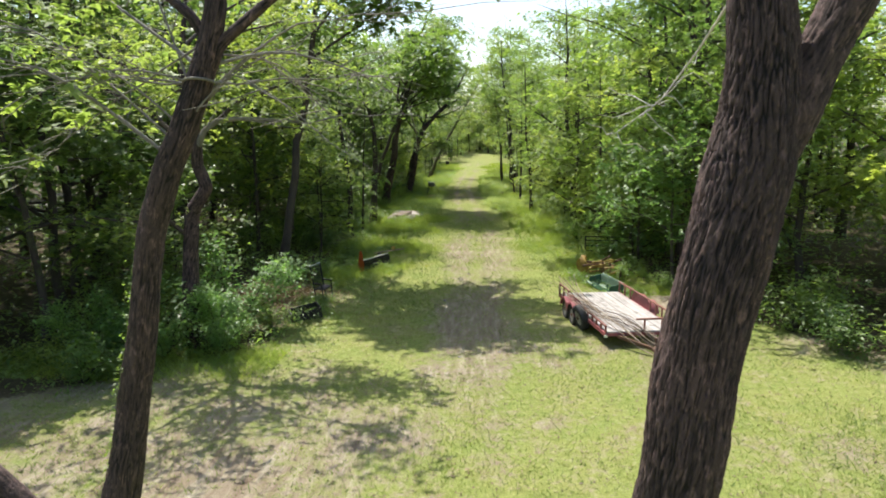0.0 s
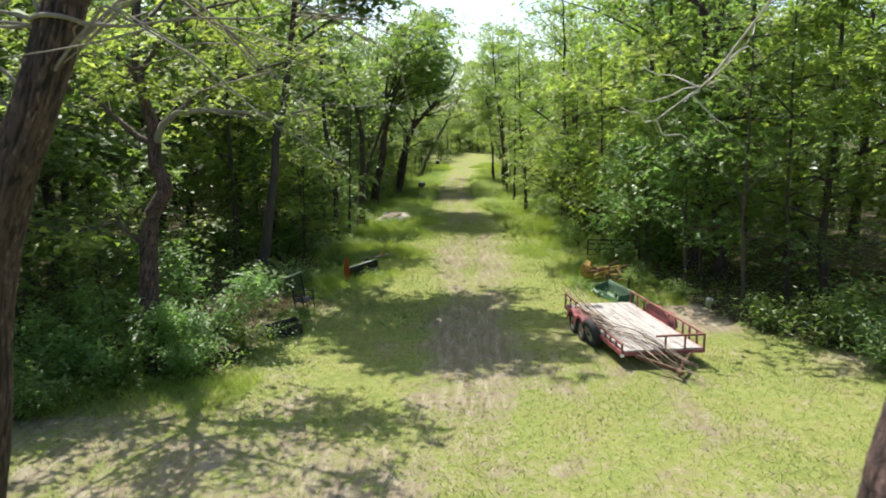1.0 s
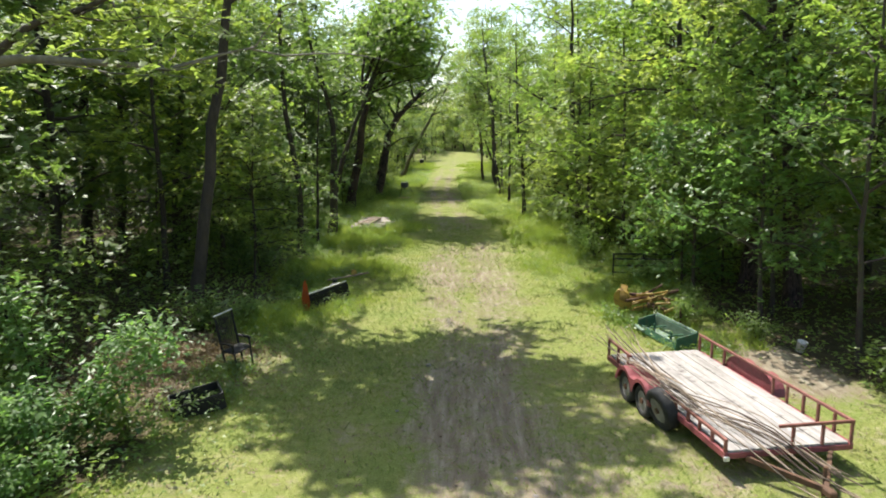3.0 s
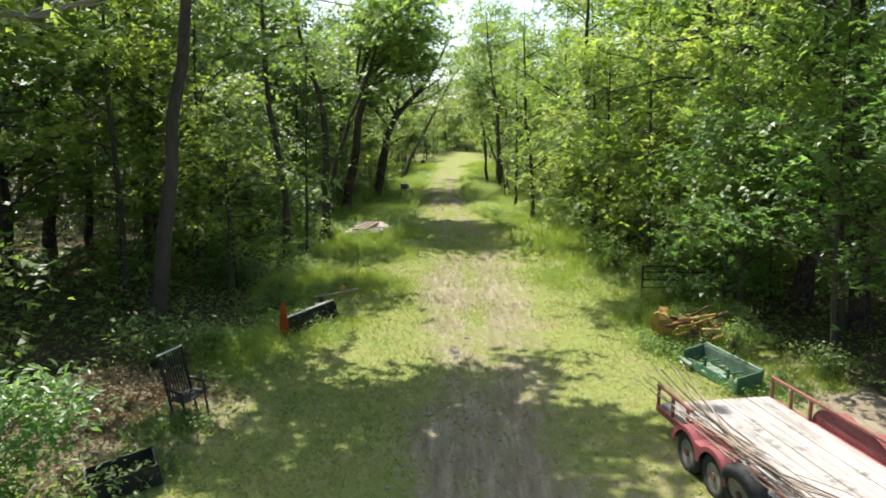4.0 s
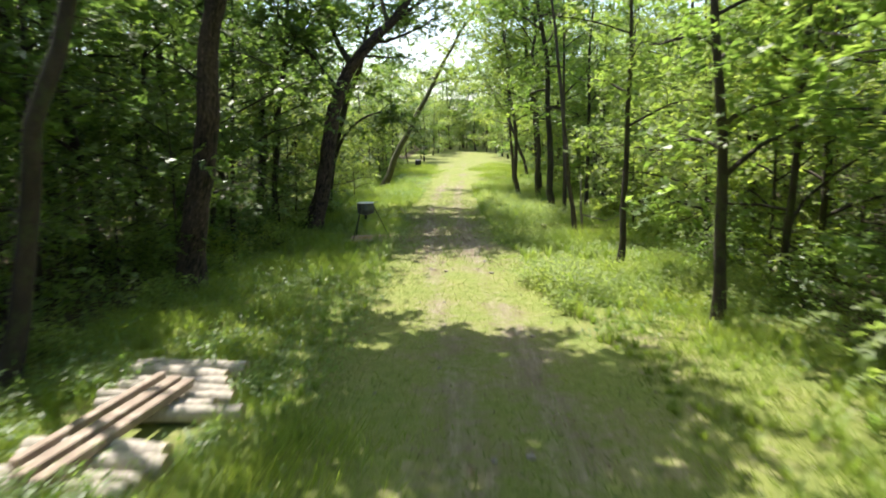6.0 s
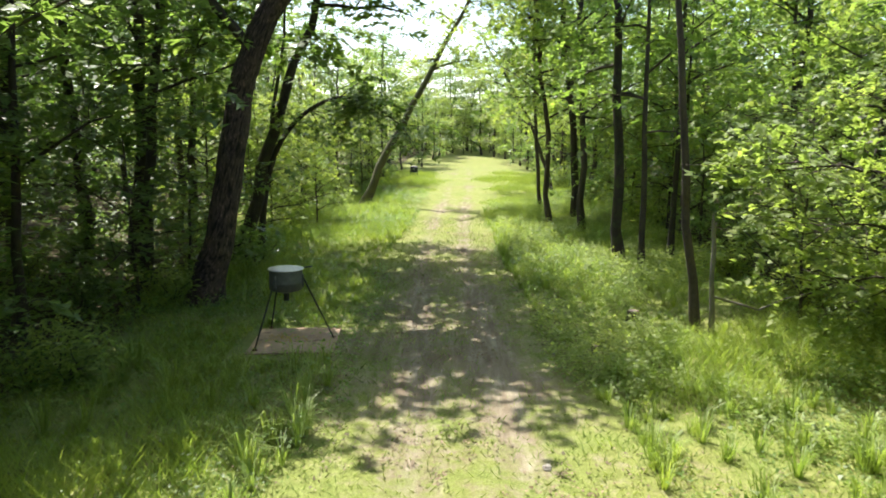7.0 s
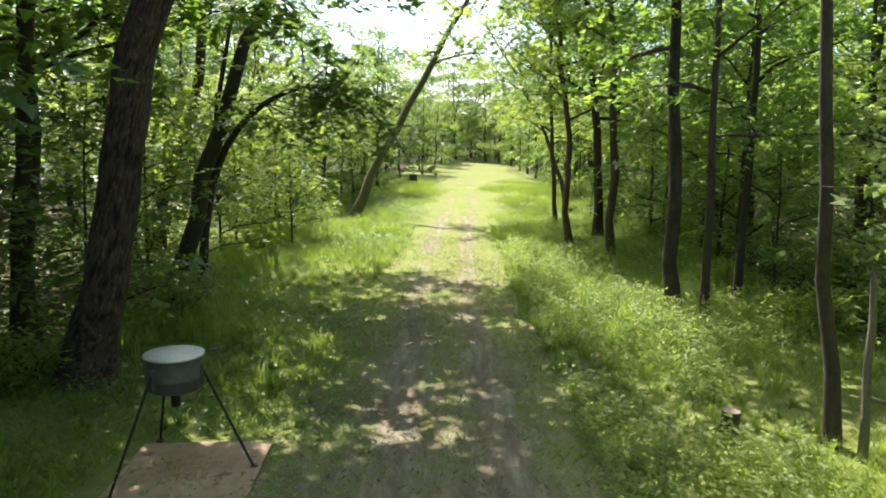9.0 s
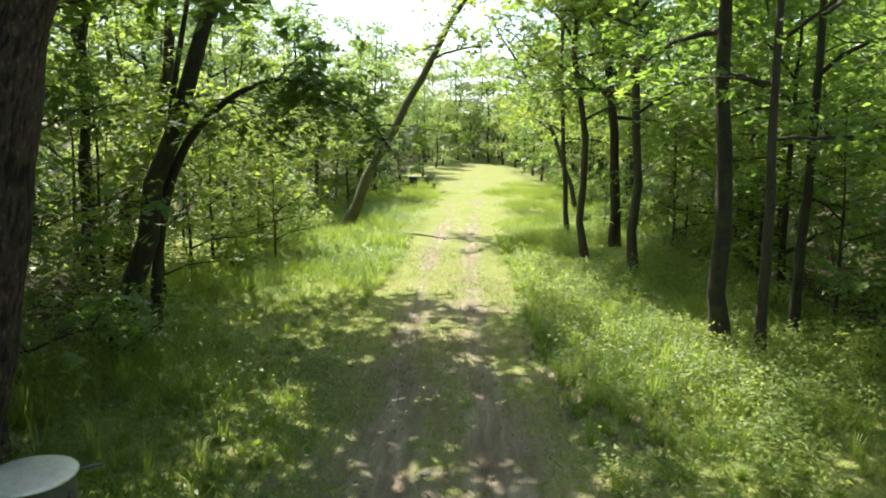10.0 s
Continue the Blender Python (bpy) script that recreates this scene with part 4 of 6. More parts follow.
# Tree added mainly for the shade its crown throws across the trail.
leaning_left = tree("tree", (-7.3, 52.6, 0), 13.5, 0.34, "dark-trunked tree leaning out over the trail", 140, (0.3, 0), (0.05, 0), 0.58, 2.9, 14, 3400, 0.23, LEAF, shift=(1.6, 0.2))
for k, pts in enumerate([[(2.3, 0, 8.2), (3.3, 0.3, 10.4), (4.6, 0.5, 11.8), (5.9, 0.5, 12.7)], [(2.2, 0, 7.8), (3.0, -0.7, 9.8), (4.2, -1.2, 10.9), (5.2, -1.4, 11.5)], [(2.1, 0, 7.6), (2.2, 0.6, 9.8), (2.6, 1.0, 11.6), (3.2, 1.2, 13.2)]]):
    overhang(leaning_left, pts, 0.08, 550 + k, LEAF, 26, 0.22, 0.5, 12)
# Added to shade the grass left of the feeder.
tree("tree", (-8.6, 72.6, 0), 15, 0.3, DULL, 141, (0.1, 0), (0, 0), 0.3, 3.4, 13, 7500, 0.25, LEAF_DARK)
over_tree = tree("tree", (-7.15, 59.4, 0), 15.5, 0.66, "thick dark-trunked tree spreading over the trail", 106, (0.12, -0.05), (0.11, 0), 0.52, 2.9, 14, 8500, 0.28, LEAF_DARK, shift=(0.8, 0))
for k, pts in enumerate([[(1.1, -0.2, 7.4), (2.8, -1.6, 8.8), (4.2, -2.7, 9.8), (5.2, -3.3, 10.6)], [(1.4, -0.2, 8.5), (3.4, -0.8, 10.0), (4.4, -1.4, 11.0), (5.0, -1.6, 11.8)], [(1.3, -0.2, 8.0), (2.4, -2.4, 9.4), (3.4, -4.4, 10.4), (4.6, -5.6, 11.2)]]):
    overhang(over_tree, pts, 0.11, 520 + k, LEAF, 20, 0.24, 0.45, 12)
arching_oak()
tree("tree", (-7.6, 76.4, 0), 13.5, 0.44, "forked dark tree arching towards the trail", 108, (0.25, 0.02), (0.06, 0.02), 0.58, 2.7, 14, 3600, 0.25, LEAF, BARK_DARK, shift=(0.5, 0), droop=0.0)
arching_tree()
# Shade tree added to darken the ground left of the trail.
tree("tree", (-10.8, 81.2, 0), 14, 0.32, DULL, 142, (0.05, 0), (0, 0), 0.5, 3.0, 12, 6000, 0.25, LEAF)
tree("tree", (-6.3, 94.4, 0), 15, 0.5, "strongly leaning tree with a mossy trunk", 110, (0.38, 0.0), (0.16, 0), 0.5, 2.6, 10, 2800, 0.22, LEAF_YELLOW, BARK_MOSS)
tree("tree", (-9.7, 74.4, 0), 17, 0.4, DULL, 111, (0.05, 0), (0, 0), 0.3, 4, 10, 5000, 0.25, LEAF_DARK)
tree("tree", (-12.4, 84.5, 0), 15, 0.35, LUSH, 112, (0, 0), (0, 0), 0.25, 3.0, 9, 1500, 0.25, LEAF_YELLOW)
# Tall tree added so that its leaning crown shades the trail.
tree("tree", (-11.0, 83.5, 0), 20, 0.42, DULL, 113, (0.15, 0), (0.14, 0), 0.45, 4.4, 12, 4500, 0.28, LEAF, shift=(0.5, 0))
tree("tree", (-7.0, 110.0, 0.4), 12.4, 0.24, "slender tree with sparse leaves above the brush", 115, (0, 0), (0.02, 0), 0.4, 1.3, 13, 1000, 0.22, LEAF, BARK_DARK)
tree("tree", (10.0, 34.4, 0), 18, 0.5, LUSH, 121, (0, 0), (-0.05, 0), 0.16, 4.6, 16, 14000, 0.18, LEAF_YELLOW)
tree("tree", (10.6, 32.4, 0), 16, 0.5, DULL, 122, (-0.05, 0), (0, 0), 0.16, 4.4, 16, 13500, 0.18, LEAF)
tree("tree", (9.9, 39.0, 0), 17, 0.4, LUSH, 123, (-0.04, 0), (0, 0), 0.33, 4.4, 12, 7000, 0.18, LEAF, shift=(-1.0, 0))
tree("tree", (6.9, 48.4, 0), 15, 0.4, LUSH, 124, (0, 0), (-0.04, 0), 0.15, 3.7, 13, 8500, 0.17, LEAF)
tree("tree", (4.7, 56.4, 0), 13, 0.26, LUSH, 125, (0, 0), (-0.02, 0), 0.2, 1.8, 14, 6500, 0.16, LEAF, shift=(0.7, 0.3))
tree("tree", (4.1, 62.4, 0), 12, 0.2, LUSH, 126, (0.01, 0), (0, 0), 0.34, 2.5, 12, 6000, 0.15, LEAF_YELLOW)
tree("tree", (4.0, 69.5, 0), 15, 0.19, SLIM, 127, (-0.12, 0), (0.01, 0), 0.62, 1.3, 6, 90, 0.2, LEAF, BARK)
slim_right = tree("tree", (4.07, 76.4, 0), 17, 0.34, SLIM, 128, (-0.1, 0), (0.02, 0), 0.3, 2.0, 13, 2600, 0.18, LEAF)
# High limb added over the trail only to shade the right verge.
overhang(slim_right, [(-0.9, 0, 9.0), (-1.9, 0.1, 10.1), (-2.9, 0.2, 10.9), (-3.8, 0.3, 11.5)], 0.06, 545, LEAF, 30, 0.2, 0.45, 12)
tree("tree", (4.57, 76.0, 0), 14, 0.2, SLIM, 129, (-0.03, 0), (0, 0), 0.28, 2.2, 13, 4200, 0.17, LEAF, BARK)
tree("tree", (5.85, 77.5, 0), 15, 0.21, SLIM, 130, (0.02, 0), (0, 0), 0.26, 2.8, 14, 5200, 0.18, LEAF)
tree("tree", (4.25, 84.3, 0), 19, 0.3, SLIM, 131, (-0.06, 0), (0, 0), 0.24, 3.2, 20, 11000, 0.2, LEAF, BARK)
tree("tree", (3.31, 87.3, 0), 18.5, 0.26, SLIM, 132, (-0.06, 0), (-0.01, 0), 0.26, 3.0, 19, 10000, 0.19, LEAF_YELLOW, BARK)
tree("tree", (3.5, 92.8, 0), 16, 0.22, SLIM, 133, (-0.1, 0), (0.02, 0), 0.24, 2.8, 18, 9000, 0.19, LEAF_YELLOW, BARK)
tree("tree", (4.9, 90.2, 0), 20, 0.4, SLIM, 134, (-0.06, 0), (0, 0), 0.24, 3.6, 19, 10500, 0.2, LEAF)
tree("tree", (7.1, 98.5, 0), 17, 0.32, DULL, 135, (0, 0), (-0.1, 0), 0.3, 4.0, 12, 7000, 0.25, LEAF)
tree("tree", (5.4, 103.0, 0), 12, 0.3, "leaning tree with bare arching branches", 136, (-0.25, 0), (-0.2, 0), 0.3, 3.2, 9, 1500, 0.22, LEAF_YELLOW, droop=-0.2)

# Per-tree leaf tones put sunlit and shaded foliage into the colour.
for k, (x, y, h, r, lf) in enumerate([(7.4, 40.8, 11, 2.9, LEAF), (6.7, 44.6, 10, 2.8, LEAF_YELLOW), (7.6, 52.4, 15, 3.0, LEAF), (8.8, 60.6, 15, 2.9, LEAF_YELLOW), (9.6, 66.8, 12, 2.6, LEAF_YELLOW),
                                      # The tree at (-9.9, 57.9) is added to shade the left verge.
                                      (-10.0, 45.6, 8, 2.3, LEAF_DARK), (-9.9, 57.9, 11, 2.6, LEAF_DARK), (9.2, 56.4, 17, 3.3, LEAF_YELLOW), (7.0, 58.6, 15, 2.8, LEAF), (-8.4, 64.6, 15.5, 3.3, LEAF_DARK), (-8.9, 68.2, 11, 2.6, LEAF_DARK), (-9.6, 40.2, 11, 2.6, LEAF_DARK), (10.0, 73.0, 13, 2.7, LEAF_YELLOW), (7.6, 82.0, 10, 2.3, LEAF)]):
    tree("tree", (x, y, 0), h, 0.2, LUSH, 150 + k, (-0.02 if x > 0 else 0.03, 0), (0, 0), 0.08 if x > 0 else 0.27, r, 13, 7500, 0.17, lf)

# The darker leaf of the first tree stands in for shade.
for k, (x, y, h, r, lf) in enumerate([(9.3, 26.6, 11, 2.5, LEAF_DARK), (8.4, 29.6, 7, 2.0, LEAF_BLUE), (9.4, 31.2, 9, 2.3, LEAF), (11.4, 28.4, 14, 3.2, LEAF), (7.9, 33.4, 6, 1.8, LEAF)]):
    tree("tree", (x, y, 0), h, 0.14, LUSH, 180 + k, (-0.05, -0.02), (0, 0), 0.24, r, 12, 5200, 0.14, lf)

tree("sapling", (-6.9, 35.6, 0), 7.0, 0.1, "young tree with bright sunlit leaves at the wood's edge", 191, (0.04, 0), (0, 0), 0.22, 2.0, 14, 5200, 0.13, LEAF_YELLOW, group="edge saplings", spread=0.32, category="sapling")
for k, (x, y, h, r, lf) in enumerate([(8.4, 37.2, 6.5, 2.0, LEAF), (7.9, 34.6, 5.5, 1.7, LEAF_BLUE), (8.6, 40.8, 7.0, 2.1, LEAF_YELLOW), (7.2, 46.6, 6.0, 1.9, LEAF), (6.6, 50.6, 5.5, 1.7, LEAF_YELLOW), (9.6, 35.4, 7.5, 2.2, LEAF)]):
    tree("sapling", (x, y, 0), h, 0.09, "leafy young tree at the sunny edge of the wood", 194 + k, (-0.03, 0), (0, 0), 0.1, r, 13, 5000, 0.14, lf, group="edge saplings", spread=0.36, category="sapling")
pale_sapling = tree("sapling", (7.9, 66.6, 0), 7.5, 0.1, "young tree with pale sunlit leaves beside the trail", 192, (-0.02, 0), (0, 0), 0.15, 2.3, 14, 6000, 0.13, LEAF_YELLOW, group="edge saplings", spread=0.34, category="sapling")
for k, pts in enumerate([[(0, 0, 2.2), (-1.2, 0.4, 3.0), (-2.5, 0.8, 3.3), (-3.7, 1.0, 3.2)], [(0, 0, 1.6), (-1.0, 0.2, 2.2), (-2.0, 0.5, 2.4), (-3.0, 0.8, 2.2)], [(0, 0, 1.2), (-0.8, 0.6, 1.5), (-1.6, 1.0, 1.6), (-2.4, 1.3, 1.4)]]):
    overhang(pale_sapling, pts, 0.03, 560 + k, LEAF_YELLOW, 14, 0.16, 0.24, 12, 6)
tree("sapling", (-8.3, 88.0, 0), 5.6, 0.09, "bushy young tree with bright yellow-green leaves", 193, (0, 0), (0, 0), 0.12, 2.0, 14, 5000, 0.14, LEAF_YELLOW, group="edge saplings", spread=0.34, category="sapling")
tree("sapling", (6.4, 70.2, 0), 5.0, 0.07, "young sapling with pale sunlit leaves in the grass", 190, (0, 0), (0, 0), 0.1, 1.9, 15, 5500, 0.11, LEAF_YELLOW, group="edge saplings", spread=0.3, category="sapling")

# ---- the wood behind them: a few grown shapes, repeated ----
WOOD = [
    tree("tree", (-15, 43, 0), 16, 0.38, LUSH, 201, (0.02, 0.01), (0, 0), 0.12, 3.9, 13, 4000, 0.31, LEAF),
    tree("tree", (13.5, 47, 0), 17, 0.42, DULL, 202, (-0.03, 0.02), (0, 0), 0.15, 4.2, 13, 4000, 0.32, LEAF_DARK),
    tree("tree", (-14.5, 49, 0), 14, 0.32, LUSH, 203, (0.04, 0), (0.03, 0), 0.1, 3.5, 12, 3800, 0.29, LEAF_YELLOW),
    tree("tree", (12, 62, 0), 19, 0.45, DULL, 204, (0.02, -0.02), (0, 0), 0.2, 4.4, 13, 4000, 0.33, LEAF),
    tree("tree", (-14, 65, 0), 18, 0.4, DULL, 205, (0, 0.03), (0, 0), 0.16, 4.2, 13, 3900, 0.32, LEAF_DARK),
]
SMALL = [
    tree("sapling", (-10.6, 36.2, 0), 5.5, 0.09, "young leafy sapling at the wood's edge", 211, (0.05, 0), (0, 0), 0.15, 1.7, 9, 1900, 0.17, LEAF, group="edge saplings", spread=0.32, category="sapling"),
    tree("sapling", (8.6, 43, 0), 6.5, 0.11, "young leafy sapling at the wood's edge", 212, (-0.06, 0), (0, 0), 0.12, 1.9, 10, 2100, 0.18, LEAF_YELLOW, group="edge saplings", spread=0.34, category="sapling"),
    tree("sapling", (-8.8, 55, 0), 4.5, 0.07, "young leafy sapling at the wood's edge", 213, (0, 0.05), (0, 0), 0.1, 1.5, 9, 1700, 0.16, LEAF_DARK, group="edge saplings", spread=0.3, category="sapling"),
]
BUSH = [
    shrub((-6.3, 22.3, 0), 3.0, 3.9, "blue-green leafy bush at the clearing's edge", 221, LEAF_BLUE, 5200, 0.14),
    shrub((7.6, 38.5, 0), 1.5, 2.2, "low leafy bush at the wood's edge", 222, LEAF, 1500, 0.14),
    shrub((-7.4, 38.2, 0), 1.2, 2.0, "low leafy bush at the wood's edge", 223, LEAF_DARK, 1300, 0.14),
    shrub((6.4, 52.5, 0), 1.0, 1.7, "low leafy bush at the wood's edge", 224, LEAF_YELLOW, 1200, 0.13),
]
KEEP_OFF = [(-10.5, 33.5), (-11.5, 35.5), (-9.6, 31.5), (-12.5, 37), (-6.4, 27), (-6.75, 21.2), (-8.1, 33), (-6.3, 22.8), (-7.3, 28), (5.1, 24), (6, 29), (5.6, 31.5), (6.8, 36)]


def tone_by_side(x, pick, k):
    """Sun and shade put into leaf colour: brighter kinds right, darker kinds left."""
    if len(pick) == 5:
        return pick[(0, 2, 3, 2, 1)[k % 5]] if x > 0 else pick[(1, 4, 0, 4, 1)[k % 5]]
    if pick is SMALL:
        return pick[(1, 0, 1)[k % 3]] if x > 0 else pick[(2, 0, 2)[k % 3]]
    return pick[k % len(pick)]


def scatter(rng, count, left, right, y0, y1, gap, pick, power=1.0, ob_size=1):
    """Places on both sides of the trail, none closer to another than gap."""
    got = []
    for _ in range(count * 30):
        if len(got) >= count:
            break
        y = rng.uniform(y0, y1)
        u = rng.random() ** power
        if rng.random() < 0.5:
            x = -left[0] - (left[1] - left[0]) * u
            if y < 20:
                x -= (20 - y) * 0.3
        else:
            x = right[0] + (right[1] - right[0]) * u
            if y < 30:
                x += (30 - y) * 0.45
        if (-15 < x < -4 and 78 < y < 99) or (x > 6 and y < 20) or (0 < x < 14 and y < 36 and ob_size == 1) or (-10.5 < x < 0 and 52 < y < 66 and ob_size > 2):
            continue
        if all((x - a) ** 2 + (y - b) ** 2 > gap ** 2 for a, b, *_ in got) and all((x - a) ** 2 + (y - b) ** 2 > 1.8 ** 2 for a, b in KEEP_OFF):
            got.append((x, y, tone_by_side(x, pick, int(rng.integers(30))), rng.uniform(0, 360), rng.uniform(0.8, 1.2) * (0.6 if y > 92 and -18 < x < 5 else 1.0)))
    return got


OPEN_SPOTS = [(-8.6, 24.5, 1.0), (-11.9, 59.9, 1.0), (-7.5, 66.7, 0.8), (8.1, 66.0, 0.8), (6.4, 67.7, 0.8)]


def plant(places):
    for x, y, ob, turn, scale in places:
        if any(math.hypot(x - p, y - q) < r for p, q, r in OPEN_SPOTS):
            continue
        z = float(ground_z(np.array(x), np.array(y)))
        copy_thing(ob, pose(x, y, z, 0, 0, turn) @ Matrix.Scale(scale, 4))


rng_w = np.random.default_rng(77)
plant(scatter(rng_w, 92, (11.5, 34), (10.5, 34), 16, 150, 4.3, WOOD, 0.85, 4))
plant([(x, y, WOOD[int(k) % 5], k * 67.0, (0.8 if x < 6 else 0.9) + 0.06 * (k % 4)) for k, (x, y) in enumerate(
    [(-9.5, 118), (-8.4, 128), (-9, 138), (8.6, 112), (8, 122), (8.8, 133), (7.5, 143), (-6, 150), (-12, 158), (-3, 166), (4, 160), (11, 165), (17, 172), (-19, 170), (0, 176), (8, 178), (-10, 180), (-27, 176), (25, 178), (-17, 108), (14, 106)])])
plant([(x, y, WOOD[int(k) % 5], k * 61.0, 0.84 + 0.05 * (k % 3)) for k, (x, y) in enumerate([(-6, 157), (-2.2, 161), (2, 156), (6, 159), (0, 169), (-4, 173), (4, 172), (-9, 164), (9.5, 166)])])
plant([(x, y, WOOD[2 if k % 3 else 0], k * 41.0, s * 1.3) for k, (x, y, s) in enumerate(
    [(-9, 101, 0.5), (-12.5, 98, 0.55), (-7.5, 107, 0.5), (-11, 105, 0.6), (-16, 95, 0.6), (-17, 89, 0.6), (-18.5, 82, 0.65), (-9.5, 112, 0.55), (-14, 111, 0.6), (6.8, 109, 0.6), (7.4, 117, 0.6), (-6.5, 122, 0.45), (5.8, 126, 0.5), (-5.6, 134, 0.45), (5.2, 138, 0.5), (-4.9, 127, 0.4), (-4.4, 141, 0.45), (-3.9, 148, 0.45), (5.6, 132, 0.45), (4.8, 146, 0.5), (3.6, 151, 0.5)])])
plant([(-7.1, 86.0, SMALL[1], 61.0, 0.7), (-6.9, 103.5, SMALL[1], 44.0, 1.0), (-8.6, 104.5, SMALL[1], 144.0, 1.1), (-10.6, 98.6, SMALL[1], 240.0, 1.2), (-8.5, 82.5, SMALL[1], 20.0, 0.9), (-9.8, 80.2, SMALL[1], 120.0, 1.0), (-8.2, 90, SMALL[0], 50.0, 0.6), (-10.6, 87, SMALL[1], 200.0, 0.8), (-7.9, 79.4, SMALL[1], 33.0, 0.75), (-8.9, 85.2, SMALL[1], 90.0, 0.9), (-11.6, 82.2, SMALL[1], 140.0, 1.0), (-12.6, 85.6, SMALL[0], 10.0, 1.0), (-10.2, 91, SMALL[1], 260.0, 0.9), (-8.1, 97, SMALL[1], 310.0, 0.8), (-12.2, 93, SMALL[1], 75.0, 1.0), (-9.6, 94.6, SMALL[0], 15.0, 0.8), (-7.2, 100.5, SMALL[1], 5.0, 0.9), (-7.6, 83.6, BUSH[3], 5.0, 1.1), (-8.6, 88.4, BUSH[3], 80.0, 1.3), (-7.4, 92.0, BUSH[3], 130.0, 1.0), (5.5, 95.5, SMALL[0], 10.0, 0.5)])
# Copies added to shade the inside of the wood on both sides.
plant([(-12.2, 23.4, WOOD[1], 15.0, 0.8), (-11.0, 20.6, WOOD[4], 95.0, 0.6), (-12.9, 44.6, WOOD[1], 95.0, 0.95), (-12.4, 52.4, WOOD[4], 215.0, 0.75), (-13.6, 50.2, WOOD[1], 310.0, 0.75), (-12.8, 56.4, WOOD[0], 140.0, 0.8), (11.8, 72.4, WOOD[0], 110.0, 0.62), (12.6, 78.5, WOOD[3], 200.0, 0.68), (12.8, 84.5, WOOD[1], 25.0, 0.75), (11.2, 90.5, WOOD[0], 80.0, 1.0), (8.6, 86.8, WOOD[2], 170.0, 0.8), (10.6, 75.6, WOOD[1], 220.0, 0.62), (-13.5, 34.5, WOOD[4], 20.0, 0.9), (-10.5, 56.2, WOOD[1], 30.0, 0.65), (-10.4, 61.4, WOOD[4], 130.0, 0.8), (-11.4, 66.2, WOOD[4], 250.0, 0.65)])
plant([(x, y, tone_by_side(x, WOOD, k), k * 53.0, 0.62 if 46 < y < 48 and x < 0 else 0.95) for k, (x, y) in enumerate([(-13.5, 22), (-15, 18.5), (-14, 27), (-18, 24), (-15.5, 38), (-16.5, 33), (14.5, 25.5), (18, 23), (13, 29), (20, 29), (-15, 30), (14.5, 35.5), (14.5, 41), (-12.2, 41.5), (-11.4, 47.5), (-11.6, 70), (-12.5, 63), (-12, 76), (-14.5, 58.5), (-14.5, 62)])])
plant([(x, y, WOOD[int(k) % 5], k * 97.0, 1.05) for k, (x, y) in enumerate([(-14, -6), (-6, -12), (4, -14), (13, -9), (19, 1), (-17, 4), (24, 14), (22, 24)])])
plant(scatter(rng_w, 44, (19.0, 30), (14.0, 26), 18, 130, 3.6, WOOD, 0.9, 4))
plant(scatter(rng_w, 62, (7.2, 13), (6.6, 13), 17, 125, 2.3, SMALL, 1.2))
plant(scatter(rng_w, 105, (6.6, 12), (6.2, 12), 17, 128, 1.5, BUSH[1:], 1.4))


# ---- the wood's depth ----
def deep_woods():
    rng = np.random.default_rng(90)
    n = 46000
    which = rng.random(n)
    x = np.where(which < 0.36, rng.uniform(-44, -30, n), np.where(which < 0.72, rng.uniform(30, 44, n), rng.uniform(-40, 40, n)))
    y = np.where(which < 0.72, rng.uniform(0, 185, n), rng.uniform(168, 196, n))
    z = ground_z(x, y) + rng.uniform(0, 1, n) ** 0.9 * np.where(which < 0.72, 15 + 3 * fbm(x, y, 4), 8.5 + 2 * fbm(x * 2, y, 4))
    v, f = leaves(rng, np.stack([x, y, z], 1), (0.3, 0.3, 0.2), 1, 1.0)
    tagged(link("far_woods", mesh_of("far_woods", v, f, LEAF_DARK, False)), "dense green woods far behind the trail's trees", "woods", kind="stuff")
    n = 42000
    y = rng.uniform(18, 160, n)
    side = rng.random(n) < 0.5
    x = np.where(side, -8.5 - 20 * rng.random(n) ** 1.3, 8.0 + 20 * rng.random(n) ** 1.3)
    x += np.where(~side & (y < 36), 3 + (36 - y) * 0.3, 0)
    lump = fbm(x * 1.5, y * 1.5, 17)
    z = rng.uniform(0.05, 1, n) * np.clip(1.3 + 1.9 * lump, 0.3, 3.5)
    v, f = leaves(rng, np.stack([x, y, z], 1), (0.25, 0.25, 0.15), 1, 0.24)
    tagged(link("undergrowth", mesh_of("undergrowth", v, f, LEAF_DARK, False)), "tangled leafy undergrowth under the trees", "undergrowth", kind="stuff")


deep_woods()
plant([(x, y, SMALL[k % 2], k * 83.0, 1.15) for k, (x, y) in enumerate([(-8, 150), (-5.4, 153), (-3, 156), (-0.6, 158), (1.8, 157), (4.4, 155), (6.8, 152), (9, 149), (-10.4, 147), (0.6, 163), (3.4, 162), (-2.6, 162)])])
